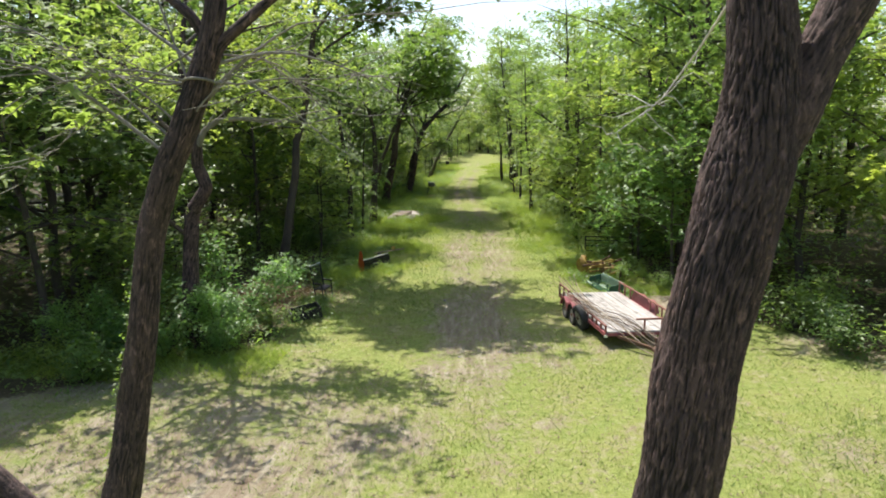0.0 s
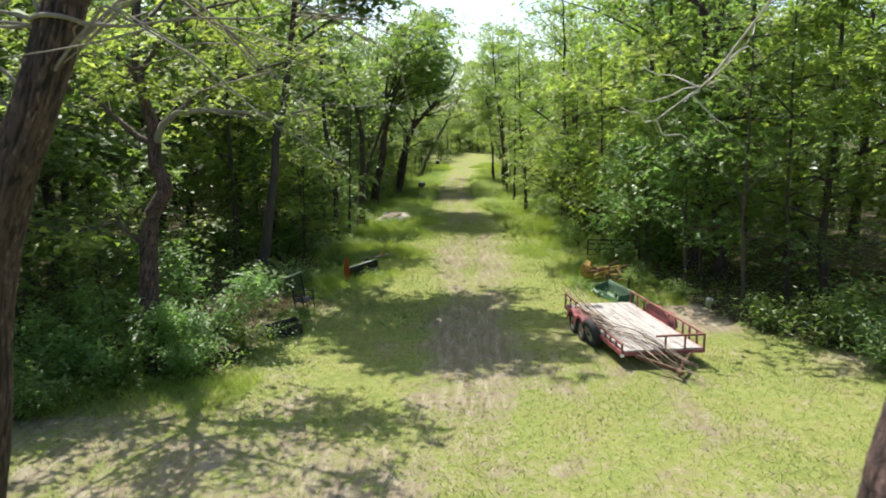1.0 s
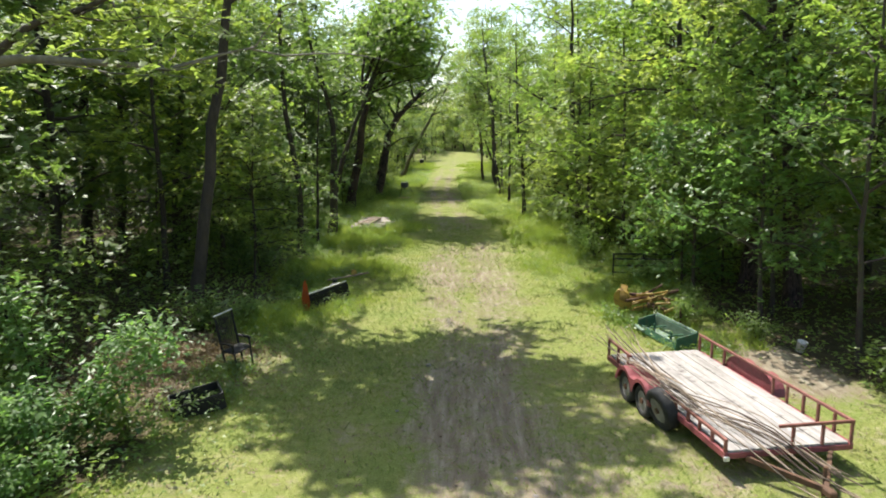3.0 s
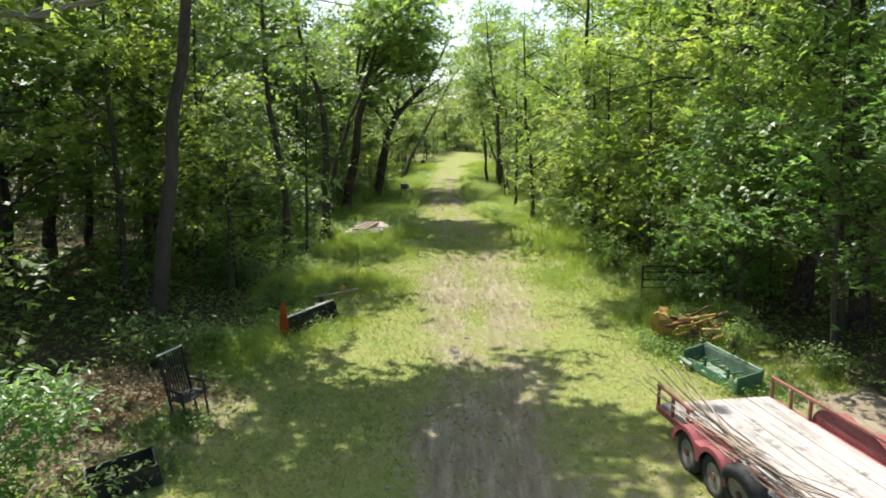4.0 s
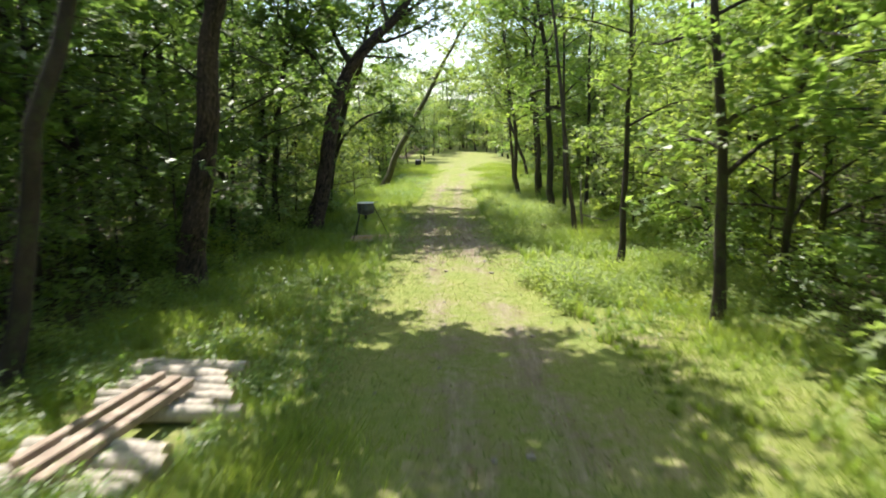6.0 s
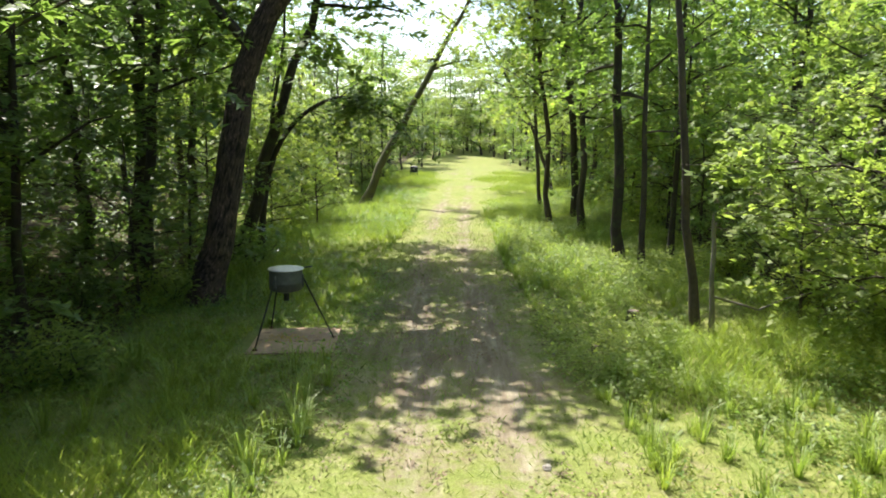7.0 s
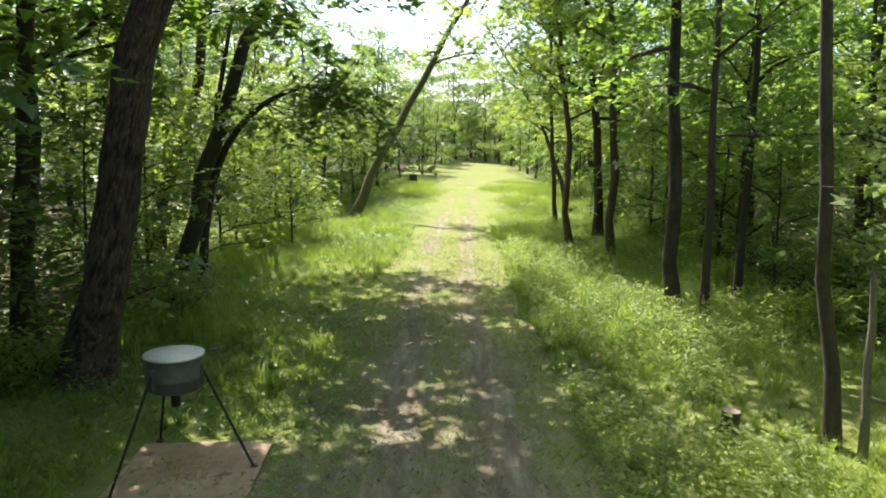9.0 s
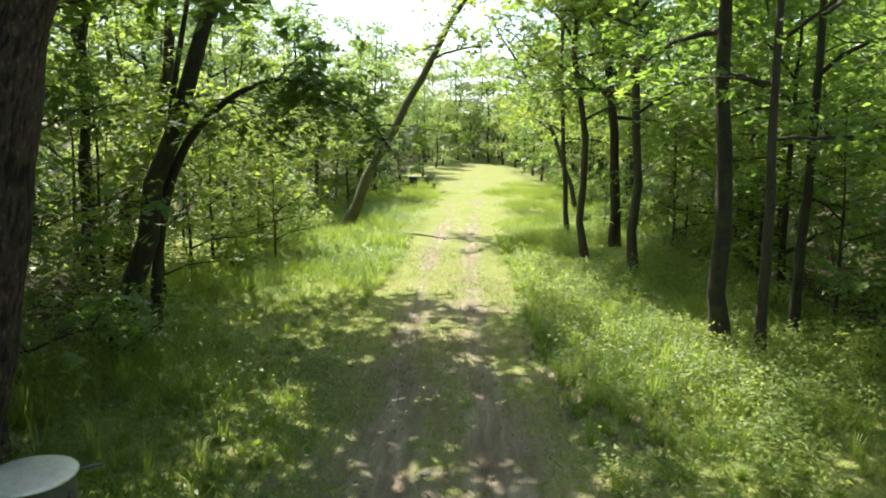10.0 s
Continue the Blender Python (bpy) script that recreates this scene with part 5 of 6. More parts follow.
plant([(x, y, BUSH[2 if x > 9 else 1 + k % 3] if k > 2 else BUSH[0], k * 77.0, s) for k, (x, y, s) in enumerate(
    [(-7.5, 20.1, 0.82), (-6.1, 20.7, 0.62), (-9.1, 19.9, 0.7), (-5.4, 23.0, 0.6), (-8.6, 20.6, 0.8), (-10.2, 19.4, 0.8), (-5.6, 30.2, 0.6), (-5.2, 34.6, 0.55), (-5.6, 36.6, 0.7), (6.6, 30.6, 0.6), (7.2, 32.4, 0.7), (6.2, 33.2, 0.55), (5.3, 33.6, 0.4), (8.1, 29.0, 0.6), (6.0, 35.1, 0.6), (6.9, 35.2, 0.65), (7.6, 35.4, 0.7), (11, 21.6, 1.1), (12.6, 20.6, 1.3), (14, 22.4, 1.4), (10.4, 23.6, 1.2), (12, 24.6, 1.4), (9.6, 25.4, 0.9)])])


# ---- trailer with its load of canes ----
def wheel(parent, x, y, z, r=0.32, w=0.2, name="wheel"):
    root = part(name, rod(bmesh.new(), (x - w * 0.42, y, z), (x + w * 0.42, y, z), r * 0.60, 24), RIM, parent, "pale steel rim")
    n, k = 28, 10
    prof = [(-0.5, 0.62), (-0.5, 0.82), (-0.46, 0.94), (-0.36, 1.0), (0.36, 1.0), (0.46, 0.94), (0.5, 0.82), (0.5, 0.62), (0.3, 0.58), (-0.3, 0.58)]
    vs = [(x + a * w, y + math.cos(t) * b * r, z + math.sin(t) * b * r) for t in np.linspace(0, 2 * np.pi, n, endpoint=False) for a, b in prof]
    fs = [(i * k + j, i * k + (j + 1) % k, ((i + 1) % n) * k + (j + 1) % k, ((i + 1) % n) * k + j) for i in range(n) for j in range(k)]
    link("tyre", mesh_of("tyre", vs, fs, RUBBER), root, "worn black tyre")
    part("hub", rod(bmesh.new(), (x - w * 0.55, y, z), (x + w * 0.55, y, z), 0.055, 12), RUST, root)
    return root


def fender(parent, side):
    """Sheet over the two wheels of one side: flat top with rounded ends and a skirt."""
    bm = bmesh.new()
    x0, x1 = side * 1.10, side * 1.36
    prof = []
    for y in np.linspace(-0.31, 1.29, 29):
        arch = max(math.sqrt(max(0.0, 0.43 ** 2 - (y - c) ** 2)) for c in (0.11, 0.87))
        prof.append((y, 0.30 + max(arch, 0.33 if 0.11 < y < 0.87 else 0.0)))
    rows = []
    for y, z in prof:
        rows.append([bm.verts.new((x, y, zz)) for x, zz in ((x0, z), (x1, z), (x1, z - 0.035), (x1 - side * 0.012, z - 0.035), (x1 - side * 0.012, z - 0.012), (x0, z - 0.012))])
    for a, b in zip(rows[:-1], rows[1:]):
        for i in range(6):
            bm.faces.new((a[i], a[(i + 1) % 6], b[(i + 1) % 6], b[i]))
    bm.faces.new(rows[0])
    bm.faces.new(rows[-1][::-1])
    bmesh.ops.recalc_face_normals(bm, faces=bm.faces)
    part("fender", bm, RED, parent, "dented faded red fender")
    bm = bmesh.new()
    pts = [(y, z - 0.006) for y, z in prof]
    for c in (0.87, 0.11):
        pts += [(c + 0.35 * math.cos(g), 0.31 + 0.35 * math.sin(g)) for g in np.linspace(0.15, math.pi - 0.15, 11)]
    f = bm.faces.new([bm.verts.new((x1 + side * 0.006, y, z)) for y, z in pts])
    bmesh.ops.triangulate(bm, faces=[f])
    bmesh.ops.solidify(bm, geom=bm.faces[:], thickness=0.008)
    part("fender_skirt", bm, RED, parent)
    bm = bmesh.new()
    edge = [(0.49 + 0.42 * s2 + 0.42 * math.cos(g), 0.44 + 0.34 * math.sin(g)) for s2, g0 in ((1, 0.0), (-1, math.pi / 2)) for g in np.linspace(g0, g0 + math.pi / 2, 9)]
    f = bm.faces.new([bm.verts.new((side * 1.09, y, z)) for y, z in edge])
    bmesh.ops.solidify(bm, geom=[f], thickness=0.014)
    part("fender_plate", bm, RED, parent, "red sheet with rounded ends")


def trailer():
    root = thing("utility_trailer", pose(5.13, 24.28, -0.02, 0, 0, 9.4), "faded red tandem-axle utility trailer with a bleached plank deck", "trailer")
    L, W, D = 2.4, 1.07, 0.46
    for s in (-1, 1):
        part("side_rail", box(bmesh.new(), (0.06, 2 * L, 0.11), (s * W, 0, D - 0.055)), RED, root)
        spans = ((-2.4, 2.4, 0.36),) if s > 0 else ((1.2, 2.4, 0.36), (-2.4, -0.3, 0.19))
        for y0, y1, h in spans:
            part("top_rail", box(bmesh.new(), (0.05, y1 - y0, 0.05), (s * W, (y0 + y1) / 2, D + h)), RAIL, root)
            for y in (-2.37, -1.98, -1.58, -1.2, -0.75, -0.33, 1.35, 1.85, 2.37):
                if y0 <= y <= y1:
                    part("post", box(bmesh.new(), (0.05, 0.045, h - 0.02), (s * W, y, D + h / 2 - 0.015)), RAIL, root)
        fender(root, s)
        for y in (0.11, 0.87):
            wheel(root, s * 1.22, y, 0.32)
    for y in (0.11, 0.87):
        part("axle", rod(bmesh.new(), (-1.15, y, 0.32), (1.15, y, 0.32), 0.035), RUST, root)
    for y in (-L + 0.03, -1.5, -0.6, 0.3, 1.2, L - 0.03):
        part("cross_member", box(bmesh.new(), (2 * W - 0.07, 0.06, 0.09), (0, y, D - 0.065)), RED, root)
    part("front_rail", box(bmesh.new(), (W + 0.2, 0.05, 0.05), (W / 2 - 0.1, -L + 0.02, D + 0.362)), RAIL, root)
    for x in (0.05, 0.56):
        part("post", box(bmesh.new(), (0.045, 0.05, 0.34), (x, -L + 0.02, D + 0.165)), RAIL, root)
    for k in range(9):
        w = (2 * W - 0.09) / 9
        x = -W + 0.045 + w * (k + 0.5)
        part("plank", box(bmesh.new(), (w - 0.012, 2 * L - 0.05, 0.04), (x, 0, D + 0.0 + 0.004 * (k % 2)), bevel=0.004), DECK, root)
    for s in (-1, 1):
        bm = bmesh.new()
        d = Vector((-s * 0.7, -0.85, -0.12))
        a0 = Vector((s * 0.72, -L + 0.02, D - 0.12))
        bm2 = box(bm, (0.07, d.length, 0.09), bevel=0.006)
        bmesh.ops.transform(bm2, matrix=Matrix.Translation(a0 + d / 2) @ d.to_track_quat("Y", "Z").to_matrix().to_4x4(), verts=bm2.verts)
        part("tongue_bar", bm2, RUST, root, "rusty tongue bar under the canes")
    part("coupler", box(bmesh.new(), (0.12, 0.26, 0.11), (0, -L - 0.9, D - 0.25), bevel=0.02), RUST, root)
    part("jack", rod(bmesh.new(), (0.1, -L - 0.68, 0.02), (0.1, -L - 0.68, D + 0.02), 0.03), RUST, root)
    # Pale block put in for sunlit ground that shows through a gap.
    part("pale_corner", box(bmesh.new(), (0.09, 0.05, 0.07), (-W - 0.01, -L - 0.03, D - 0.09)), LID, root, "pale block standing in for sunlit ground through a gap")
    return root


trailer()
spare = thing("spare_wheel", pose(5.13, 24.28, -0.02, 0, 0, 9.4) @ pose(-1.2, -0.5, 0.4, 0, -16, 6), "spare wheel leaning against the trailer's side", "wheel")
wheel(spare, 0, 0, 0, 0.39, 0.22, "rim")


def cane_pile():
    rng = np.random.default_rng(33)
    base = pose(5.13, 24.28, -0.02, 0, 0, 9.4)
    for k in range(16):
        long = rng.uniform(3.8, 6.0) + (1.2 if k % 4 == 0 else 0)
        end = np.array([rng.uniform(-0.05, 0.5) - (0.5 if k % 6 == 0 else 0), rng.uniform(-3.75, -2.85), rng.uniform(0.06, 0.42)])
        way = np.array([-0.52 + rng.normal(0, 0.05), 1.0, 0.0])
        way /= np.linalg.norm(way)
        q = np.linspace(0, 1, 9)
        p = end + way * long * q[:, None]
        p[:, 0] = np.maximum(p[:, 0], rng.uniform(-1.3, -0.98)) + rng.normal(0, 0.015, 9).cumsum()
        rest = 0.53 + rng.uniform(0, 0.34) * np.exp(-((q - 0.35) / 0.35) ** 2) + np.where(p[:, 0] < -0.98, 0.2, 0)
        lift = np.clip((p[:, 1] + 3.2) / 1.0, 0, 1)
        p[:, 2] = end[2] * (1 - lift) + rest * lift
        r = rng.uniform(0.007, 0.015)
        v, f = tube(p, np.linspace(r, r * 0.45, 9), 6)
        ob = tagged(link("cane", mesh_of("cane", v, f, DARK_CANE if k % 2 else POLE)), "long dry cane lying across the trailer", "pole", "canes on the trailer")
        ob.matrix_basis = base
    for k in range(8):
        a = np.array([rng.uniform(-0.92, -0.35), rng.uniform(-0.9, 0.6), 0.54 + 0.01 * k])
        b = np.array([rng.uniform(-1.35, -0.45), rng.uniform(2.5, 3.0), rng.uniform(0.86, 1.12)])
        q = np.linspace(0, 1, 8)[:, None]
        p = a + (b - a) * q
        p[:, 2] = a[2] + (b[2] - a[2]) * np.linspace(0, 1, 8) ** 2.2
        p[1:-1] += rng.normal(0, 0.012, (6, 3))
        r = rng.uniform(0.011, 0.021)
        v, f = tube(p, np.linspace(r, r * 0.6, 8), 6)
        ob = tagged(link("cane", mesh_of("cane", v, f, DARK_CANE if k % 3 == 1 else POLE)), "dry stick leaning over the trailer's rail", "pole", "canes on the trailer")
        ob.matrix_basis = base


cane_pile()


# ---- green hopper, yellow implement, pipe panel ----
def hopper():
    root = thing("feed_hopper", pose(5.70, 28.95, 0.0, 0, 0, 14.0), "long open green metal hopper with a chalky inside", "hopper")
    L, W, H = 0.94, 0.25, 0.44
    bm = bmesh.new()
    box(bm, (0.03, 2 * L, H), (W, 0, H / 2 + 0.02), (0, -6, 0))
    part("back_wall", bm, GREEN, root)
    part("back_liner", box(bmesh.new(), (0.008, 2 * L - 0.08, H - 0.08), (W - 0.03, 0, H / 2 + 0.04), (0, -6, 0), 0.002), PALE, root, "chalky pale inside face")
    part("front_wall", box(bmesh.new(), (0.03, 2 * L, H * 0.4), (-W + 0.03, 0, H * 0.2 + 0.02), (0, 18, 0)), GREEN, root)
    part("floor_sheet", box(bmesh.new(), (2 * W - 0.14, 2 * L - 0.06, 0.02), (0.02, 0, 0.1), (0, 4, 0), 0.003), PALE, root, "pale dusty floor sheet")
    for y in (-L, L):
        bm = bmesh.new()
        pts = [(-W - 0.06, 0.03), (W + 0.0, 0.0), (W + 0.06, H + 0.03), (-W - 0.02, H * 0.8)]
        a = [bm.verts.new((x, y - 0.015, z)) for x, z in pts]
        b = [bm.verts.new((x, y + 0.015, z)) for x, z in pts]
        bm.faces.new(a)
        bm.faces.new(b[::-1])
        for i in range(4):
            bm.faces.new((a[i], b[i], b[(i + 1) % 4], a[(i + 1) % 4]))
        bmesh.ops.recalc_face_normals(bm, faces=bm.faces)
        part("end_plate", bm, GREEN, root)
    for y in (-0.45, 0.35):
        part("brace", box(bmesh.new(), (2 * W, 0.05, 0.03), (0.02, y, H * 0.62)), GREEN, root)
        part("upright", box(bmesh.new(), (0.05, 0.05, 0.34), (-W + 0.12, y, H * 0.45)), GREEN, root)
    part("rim", rod(bmesh.new(), (W + 0.03, -L, H + 0.03), (W + 0.03, L, H + 0.03), 0.022), PALE, root, "sun-bleached rim")
    part("shaft", rod(bmesh.new(), (-W - 0.1, 0.5, 0.14), (-W - 0.1, 0.95, 0.18), 0.04), PALE, root)


hopper()


def implement():
    root = thing("farm_implement", pose(5.66, 31.3, 0, 0, 0, -16) @ Matrix.Diagonal((0.92, 1, 1.15, 1)), "old yellow farm implement rusting in the weeds", "farm implement")
    bm = bmesh.new()
    n = 12
    arc = [(0.46 * math.cos(t), 0.56 * math.sin(t)) for t in np.linspace(0.1, 2.7, n)]
    a = [bm.verts.new((-0.62, y, z + 0.25)) for y, z in arc]
    b = [bm.verts.new((-0.42, y * 0.96, z * 0.96 + 0.25)) for y, z in arc]
    for i in range(n - 1):
        bm.faces.new((a[i], a[i + 1], b[i + 1], b[i]))
    got = bmesh.ops.solidify(bm, geom=bm.faces[:], thickness=0.012)
    part("guard", bm, YELLOW, root, "curved yellow guard plate")
    bm = bmesh.new()
    rod(bm, (-0.56, -0.16, 0.42), (-0.53, -0.10, 0.44), 0.31, 24)
    part("cover_plate", bm, YELLOW, root, "round yellow cover plate")
    rng = np.random.default_rng(12)
    for k in range(28):
        x, y = rng.uniform(-0.4, 1.0), rng.uniform(-0.35, 0.4)
        az, long = rng.normal(0.1, 0.8), rng.uniform(0.35, 1.15)
        z = rng.uniform(0.18, 0.58)
        p = (x - math.cos(az) * long / 2, y - math.sin(az) * long / 2, z)
        q = (x + math.cos(az) * long / 2, y + math.sin(az) * long / 2, z + rng.uniform(-0.06, 0.22))
        part("beam", rod(bmesh.new(), p, q, rng.uniform(0.02, 0.05), 8), RUST if k % 4 == 3 else YELLOW, root)
    for k, x in enumerate((0.1, 0.4, 0.7, 1.0, 1.3)):
        bm = bmesh.new()
        rod(bm, (x, -0.2, 0.38), (x + 0.05, -0.45, 0.02), 0.018, 6)
        part("tine", bm, RUST, root)
    bm = bmesh.new()
    rod(bm, (1.15, -0.5, 0.22), (1.22, -0.5, 0.22), 0.24, 18)
    part("disc", bm, RUST, root, "rusty round disc")
    part("hitch", box(bmesh.new(), (0.5, 0.12, 0.1), (1.55, 0.1, 0.32), (0, 12, 20), 0.015), RUST, root)
    part("gearbox", box(bmesh.new(), (0.22, 0.26, 0.22), (0.3, 0.05, 0.3), (12, 20, 15), 0.06), RUST, root)


implement()


def pipe_panel():
    root = thing("fence_panel", pose(7.0, 36.1, 0.02, 0, 0, -4), "dark pipe fence panel standing in the weeds", "fence")
    for x in (-1.05, 0, 1.05):
        part("post", rod(bmesh.new(), (x, 0, 0), (x, 0, 1.0), 0.032), BLACK, root)
    for z in (0.3, 0.55, 0.8, 0.98):
        part("rail", rod(bmesh.new(), (-1.05, 0, z), (1.05, 0, z), 0.024), BLACK, root)


pipe_panel()


# ---- left verge: scraper blade, bars, slatted chair ----
def scraper():
    root = thing("scraper_blade", pose(-3.8, 32.9, 0, 0, 0, 66), "black scraper blade with an orange end plate", "farm implement")
    bm = bmesh.new()
    prof = [(-0.10, 0.03), (-0.02, 0.18), (0.0, 0.34), (0.08, 0.46)]
    a = [bm.verts.new((-0.95, y, z)) for y, z in prof]
    b = [bm.verts.new((1.25, y, z)) for y, z in prof]
    for i in range(3):
        bm.faces.new((a[i], b[i], b[i + 1], a[i + 1]))
    bmesh.ops.solidify(bm, geom=bm.faces[:], thickness=0.03)
    part("blade", bm, BLACK, root)
    part("top_edge", box(bmesh.new(), (2.2, 0.05, 0.04), (0.15, 0.09, 0.475)), LID, root, "shiny worn edge")
    bm = bmesh.new()
    pts = [(-0.13, 0.02), (0.10, 0.02), (0.15, 0.35), (0.07, 0.85), (-0.01, 1.0), (-0.08, 0.80), (-0.16, 0.3)]
    f = bm.faces.new([bm.verts.new((-1.1, y, z)) for y, z in pts])
    bmesh.ops.solidify(bm, geom=[f], thickness=0.05)
    part("end_plate", bm, ORANGE, root, "bright orange end plate")
    part("mast", rod(bmesh.new(), (-1.07, 0.0, 0.3), (-0.4, 0.3, 0.3), 0.05, 8), ORANGE, root)
    part("bracket", box(bmesh.new(), (0.3, 0.3, 0.2), (0.85, 0.25, 0.35), (0, 0, 20), 0.02), GALV, root, "grey steel bracket")


scraper()
bar = thing("steel_bar", pose(-3.5, 35.42, 0.0, 0, 0, 24), "yellow-painted steel bar propped on a stand in the grass", "bar")
part("bar", rod(bmesh.new(), (-0.75, 0, 0.28), (0.75, 0, 0.42), 0.035, 10), POLE, bar)
part("stand", box(bmesh.new(), (0.12, 0.35, 0.3), (-0.5, 0, 0.15), bevel=0.02), BLACK, bar)
part("ring", rod(bmesh.new(), (0.2, -0.02, 0.48), (0.2, 0.02, 0.48), 0.1, 16), YELLOW, bar)


def slatted_chair():
    root = thing("slatted_chair", pose(-4.65, 26.75, 0.02, 0, -8, 58) @ Matrix.Diagonal((0.64, 0.72, 1.14, 1)), "weathered black slatted chair standing in the weeds", "chair")
    for s in (-1, 1):
        part("back_post", box(bmesh.new(), (0.05, 0.05, 1.16), (s * 0.38, 0.30, 0.58), (-7, 0, 0)), BLACK, root)
        part("leg", box(bmesh.new(), (0.05, 0.05, 0.42), (s * 0.36, -0.25, 0.21)), BLACK, root)
        part("armrest", box(bmesh.new(), (0.08, 0.6, 0.035), (s * 0.40, 0.0, 0.62)), BLACK, root)
        part("arm_post", box(bmesh.new(), (0.05, 0.05, 0.22), (s * 0.38, -0.25, 0.51)), BLACK, root)
    for k in range(9):
        part("back_slat", box(bmesh.new(), (0.036, 0.022, 0.74), (-0.32 + 0.08 * k, 0.315, 0.75), (-7, 0, 0)), BLACK, root)
    # Pale metal on the black rail stands in for sunlight along its edge.
    part("top_rail", box(bmesh.new(), (0.84, 0.05, 0.025), (0, 0.375, 1.165), (-7, 0, 0)), LID, root, "top rail coloured pale as if sunlit")
    part("low_rail", box(bmesh.new(), (0.8, 0.05, 0.05), (0, 0.265, 0.40)), BLACK, root)
    for k in range(7):
        part("seat_slat", box(bmesh.new(), (0.78, 0.072, 0.025), (0, -0.26 + 0.08 * k, 0.435)), BLACK, root)


slatted_chair()
crate = thing("metal_crate", pose(-4.72, 24.35, 0.02, 8, -9, 28) @ Matrix.Diagonal((1.9, 1.3, 1.15, 1)), "small dark metal crate tipped among the weeds", "crate")
for sx, sy, w, d in ((-0.25, 0, 0.02, 0.4), (0.25, 0, 0.02, 0.4), (0, -0.2, 0.5, 0.02), (0, 0.2, 0.5, 0.02)):
    part("side", box(bmesh.new(), (w, d, 0.3), (sx, sy, 0.16), bevel=0.003), BLACK, crate)
part("bottom", box(bmesh.new(), (0.48, 0.38, 0.02), (0, 0, 0.03), bevel=0.003), BLACK, crate)


def verge_weeds():
    rng = np.random.default_rng(63)
    spots = [(5.3, 31.2, 0.9, 0.35), (6.3, 31.6, 0.9, 0.45), (5.6, 30.2, 0.8, 0.25), (6.2, 28.2, 0.8, 0.25), (6.9, 35.6, 1.2, 0.5), (6.6, 33.6, 1.0, 0.4), (-4.4, 33.6, 0.8, 0.3), (-4.6, 35.5, 0.9, 0.35), (-3.9, 37.2, 0.8, 0.3), (-4.9, 26.4, 0.7, 0.3), (-4.6, 24.9, 0.6, 0.3), (-6.1, 50.5, 0.7, 0.4), (-5.9, 52.6, 0.8, 0.45), (-4.4, 48.9, 0.7, 0.45), (-4.5, 54.0, 0.8, 0.45), (-3.4, 50.4, 0.35, 0.3), (-3.4, 52.4, 0.35, 0.3)]
    xs, ys, hs = [], [], []
    for x, y, r, h in spots:
        n = int(1500 * r)
        xs.append(rng.normal(x, r * 0.5, n))
        ys.append(rng.normal(y, r * 0.5, n))
        hs.append(rng.uniform(0.3, 1.2, n) * h)
    x, y, h = np.concatenate(xs), np.concatenate(ys), np.concatenate(hs)
    v, f = blades(rng, x, y, h, rng.uniform(0.003, 0.007, len(x)), 0.6)
    tagged(link("verge_grass", mesh_of("verge_grass", v, f, GRASS_TALL)), "rank grass growing round the old implements", "grass", kind="stuff")
    k = rng.random(len(x)) < 0.3
    c = np.stack([x[k], y[k], ground_z(x[k], y[k]) + h[k] * 0.8], 1)
    v, f = leaves(rng, c, (0.05, 0.05, 0.04), 1, 0.1)
    tagged(link("verge_weeds", mesh_of("verge_weeds", v, f, LEAF, False)), "leafy weeds growing round the old implements", "weeds", kind="stuff")


verge_weeds()


def dead_brush():
    rng = np.random.default_rng(61)
    n = 12000
    x, y = rng.normal(-6.6, 0.95, n), rng.normal(26.9, 1.05, n)
    z = 0.05 + rng.uniform(0, 0.35, n) * np.exp(-((x + 7) ** 2 + (y - 27.8) ** 2) / 1.6)
    v, f = leaves(rng, np.stack([x, y, z], 1), (0.05, 0.05, 0.03), 1, 0.075, flat=0.8)
    tagged(link("dead_brush", mesh_of("dead_brush", v, f, STRAW, False)), "heap of dry brown brush and straw", "brush", kind="stuff")


dead_brush()


# ---- stack of logs ----
def log_stack():
    rng = np.random.default_rng(52)
    for k in (0, 1, 2, 3, 7, 8, 9, 10, 11, 12, 13):
        y = 49.35 + 0.29 * k + rng.normal(0, 0.03)
        r = rng.uniform(0.105, 0.15)
        long = rng.uniform(1.55, 1.95)
        n = 7
        q = np.linspace(-0.5, 0.5, n)
        p = np.stack([q * long, rng.normal(0, 0.012, n), rng.normal(0, 0.008, n)], 1)
        root = thing("log", pose(-4.6 + rng.normal(0, 0.16), y, r + 0.03, 0, 0, rng.normal(-4, 4)), "pale peeled log lying in a row in the grass", "log", "row of logs")
        v, f = tube(p, r * (1 + rng.normal(0, 0.03, n)), 14)
        link("stem", mesh_of("stem", v, f, LOG), root)
        for s in (0, -1):
            part("cut_end", rod(bmesh.new(), p[s] - np.array([0.006, 0, 0]), p[s] + np.array([0.006, 0, 0]), r * 0.985, 14), CUT, root, "pale sawn end")
    for a, b, w in (((-4.85, 49.2, 0.36), (-4.42, 52.1, 0.36), 0.17), ((-4.58, 49.1, 0.37), (-4.2, 52.0, 0.36), 0.15), ((-5.15, 49.6, 0.33), (-4.75, 52.4, 0.33), 0.12)):
        a, b = Vector(a), Vector(b)
        d = b - a
        bm = bmesh.new()
        box(bm, (w, d.length, w * 0.8), bevel=0.015)
        root = tagged(part("timber", bm, BEAM, None), "old reddish-brown timber lying across the logs", "timber", "timbers on the logs")
        root.matrix_basis = Matrix.Translation((a + b) / 2) @ d.to_track_quat("Y", "Z").to_matrix().to_4x4()


log_stack()


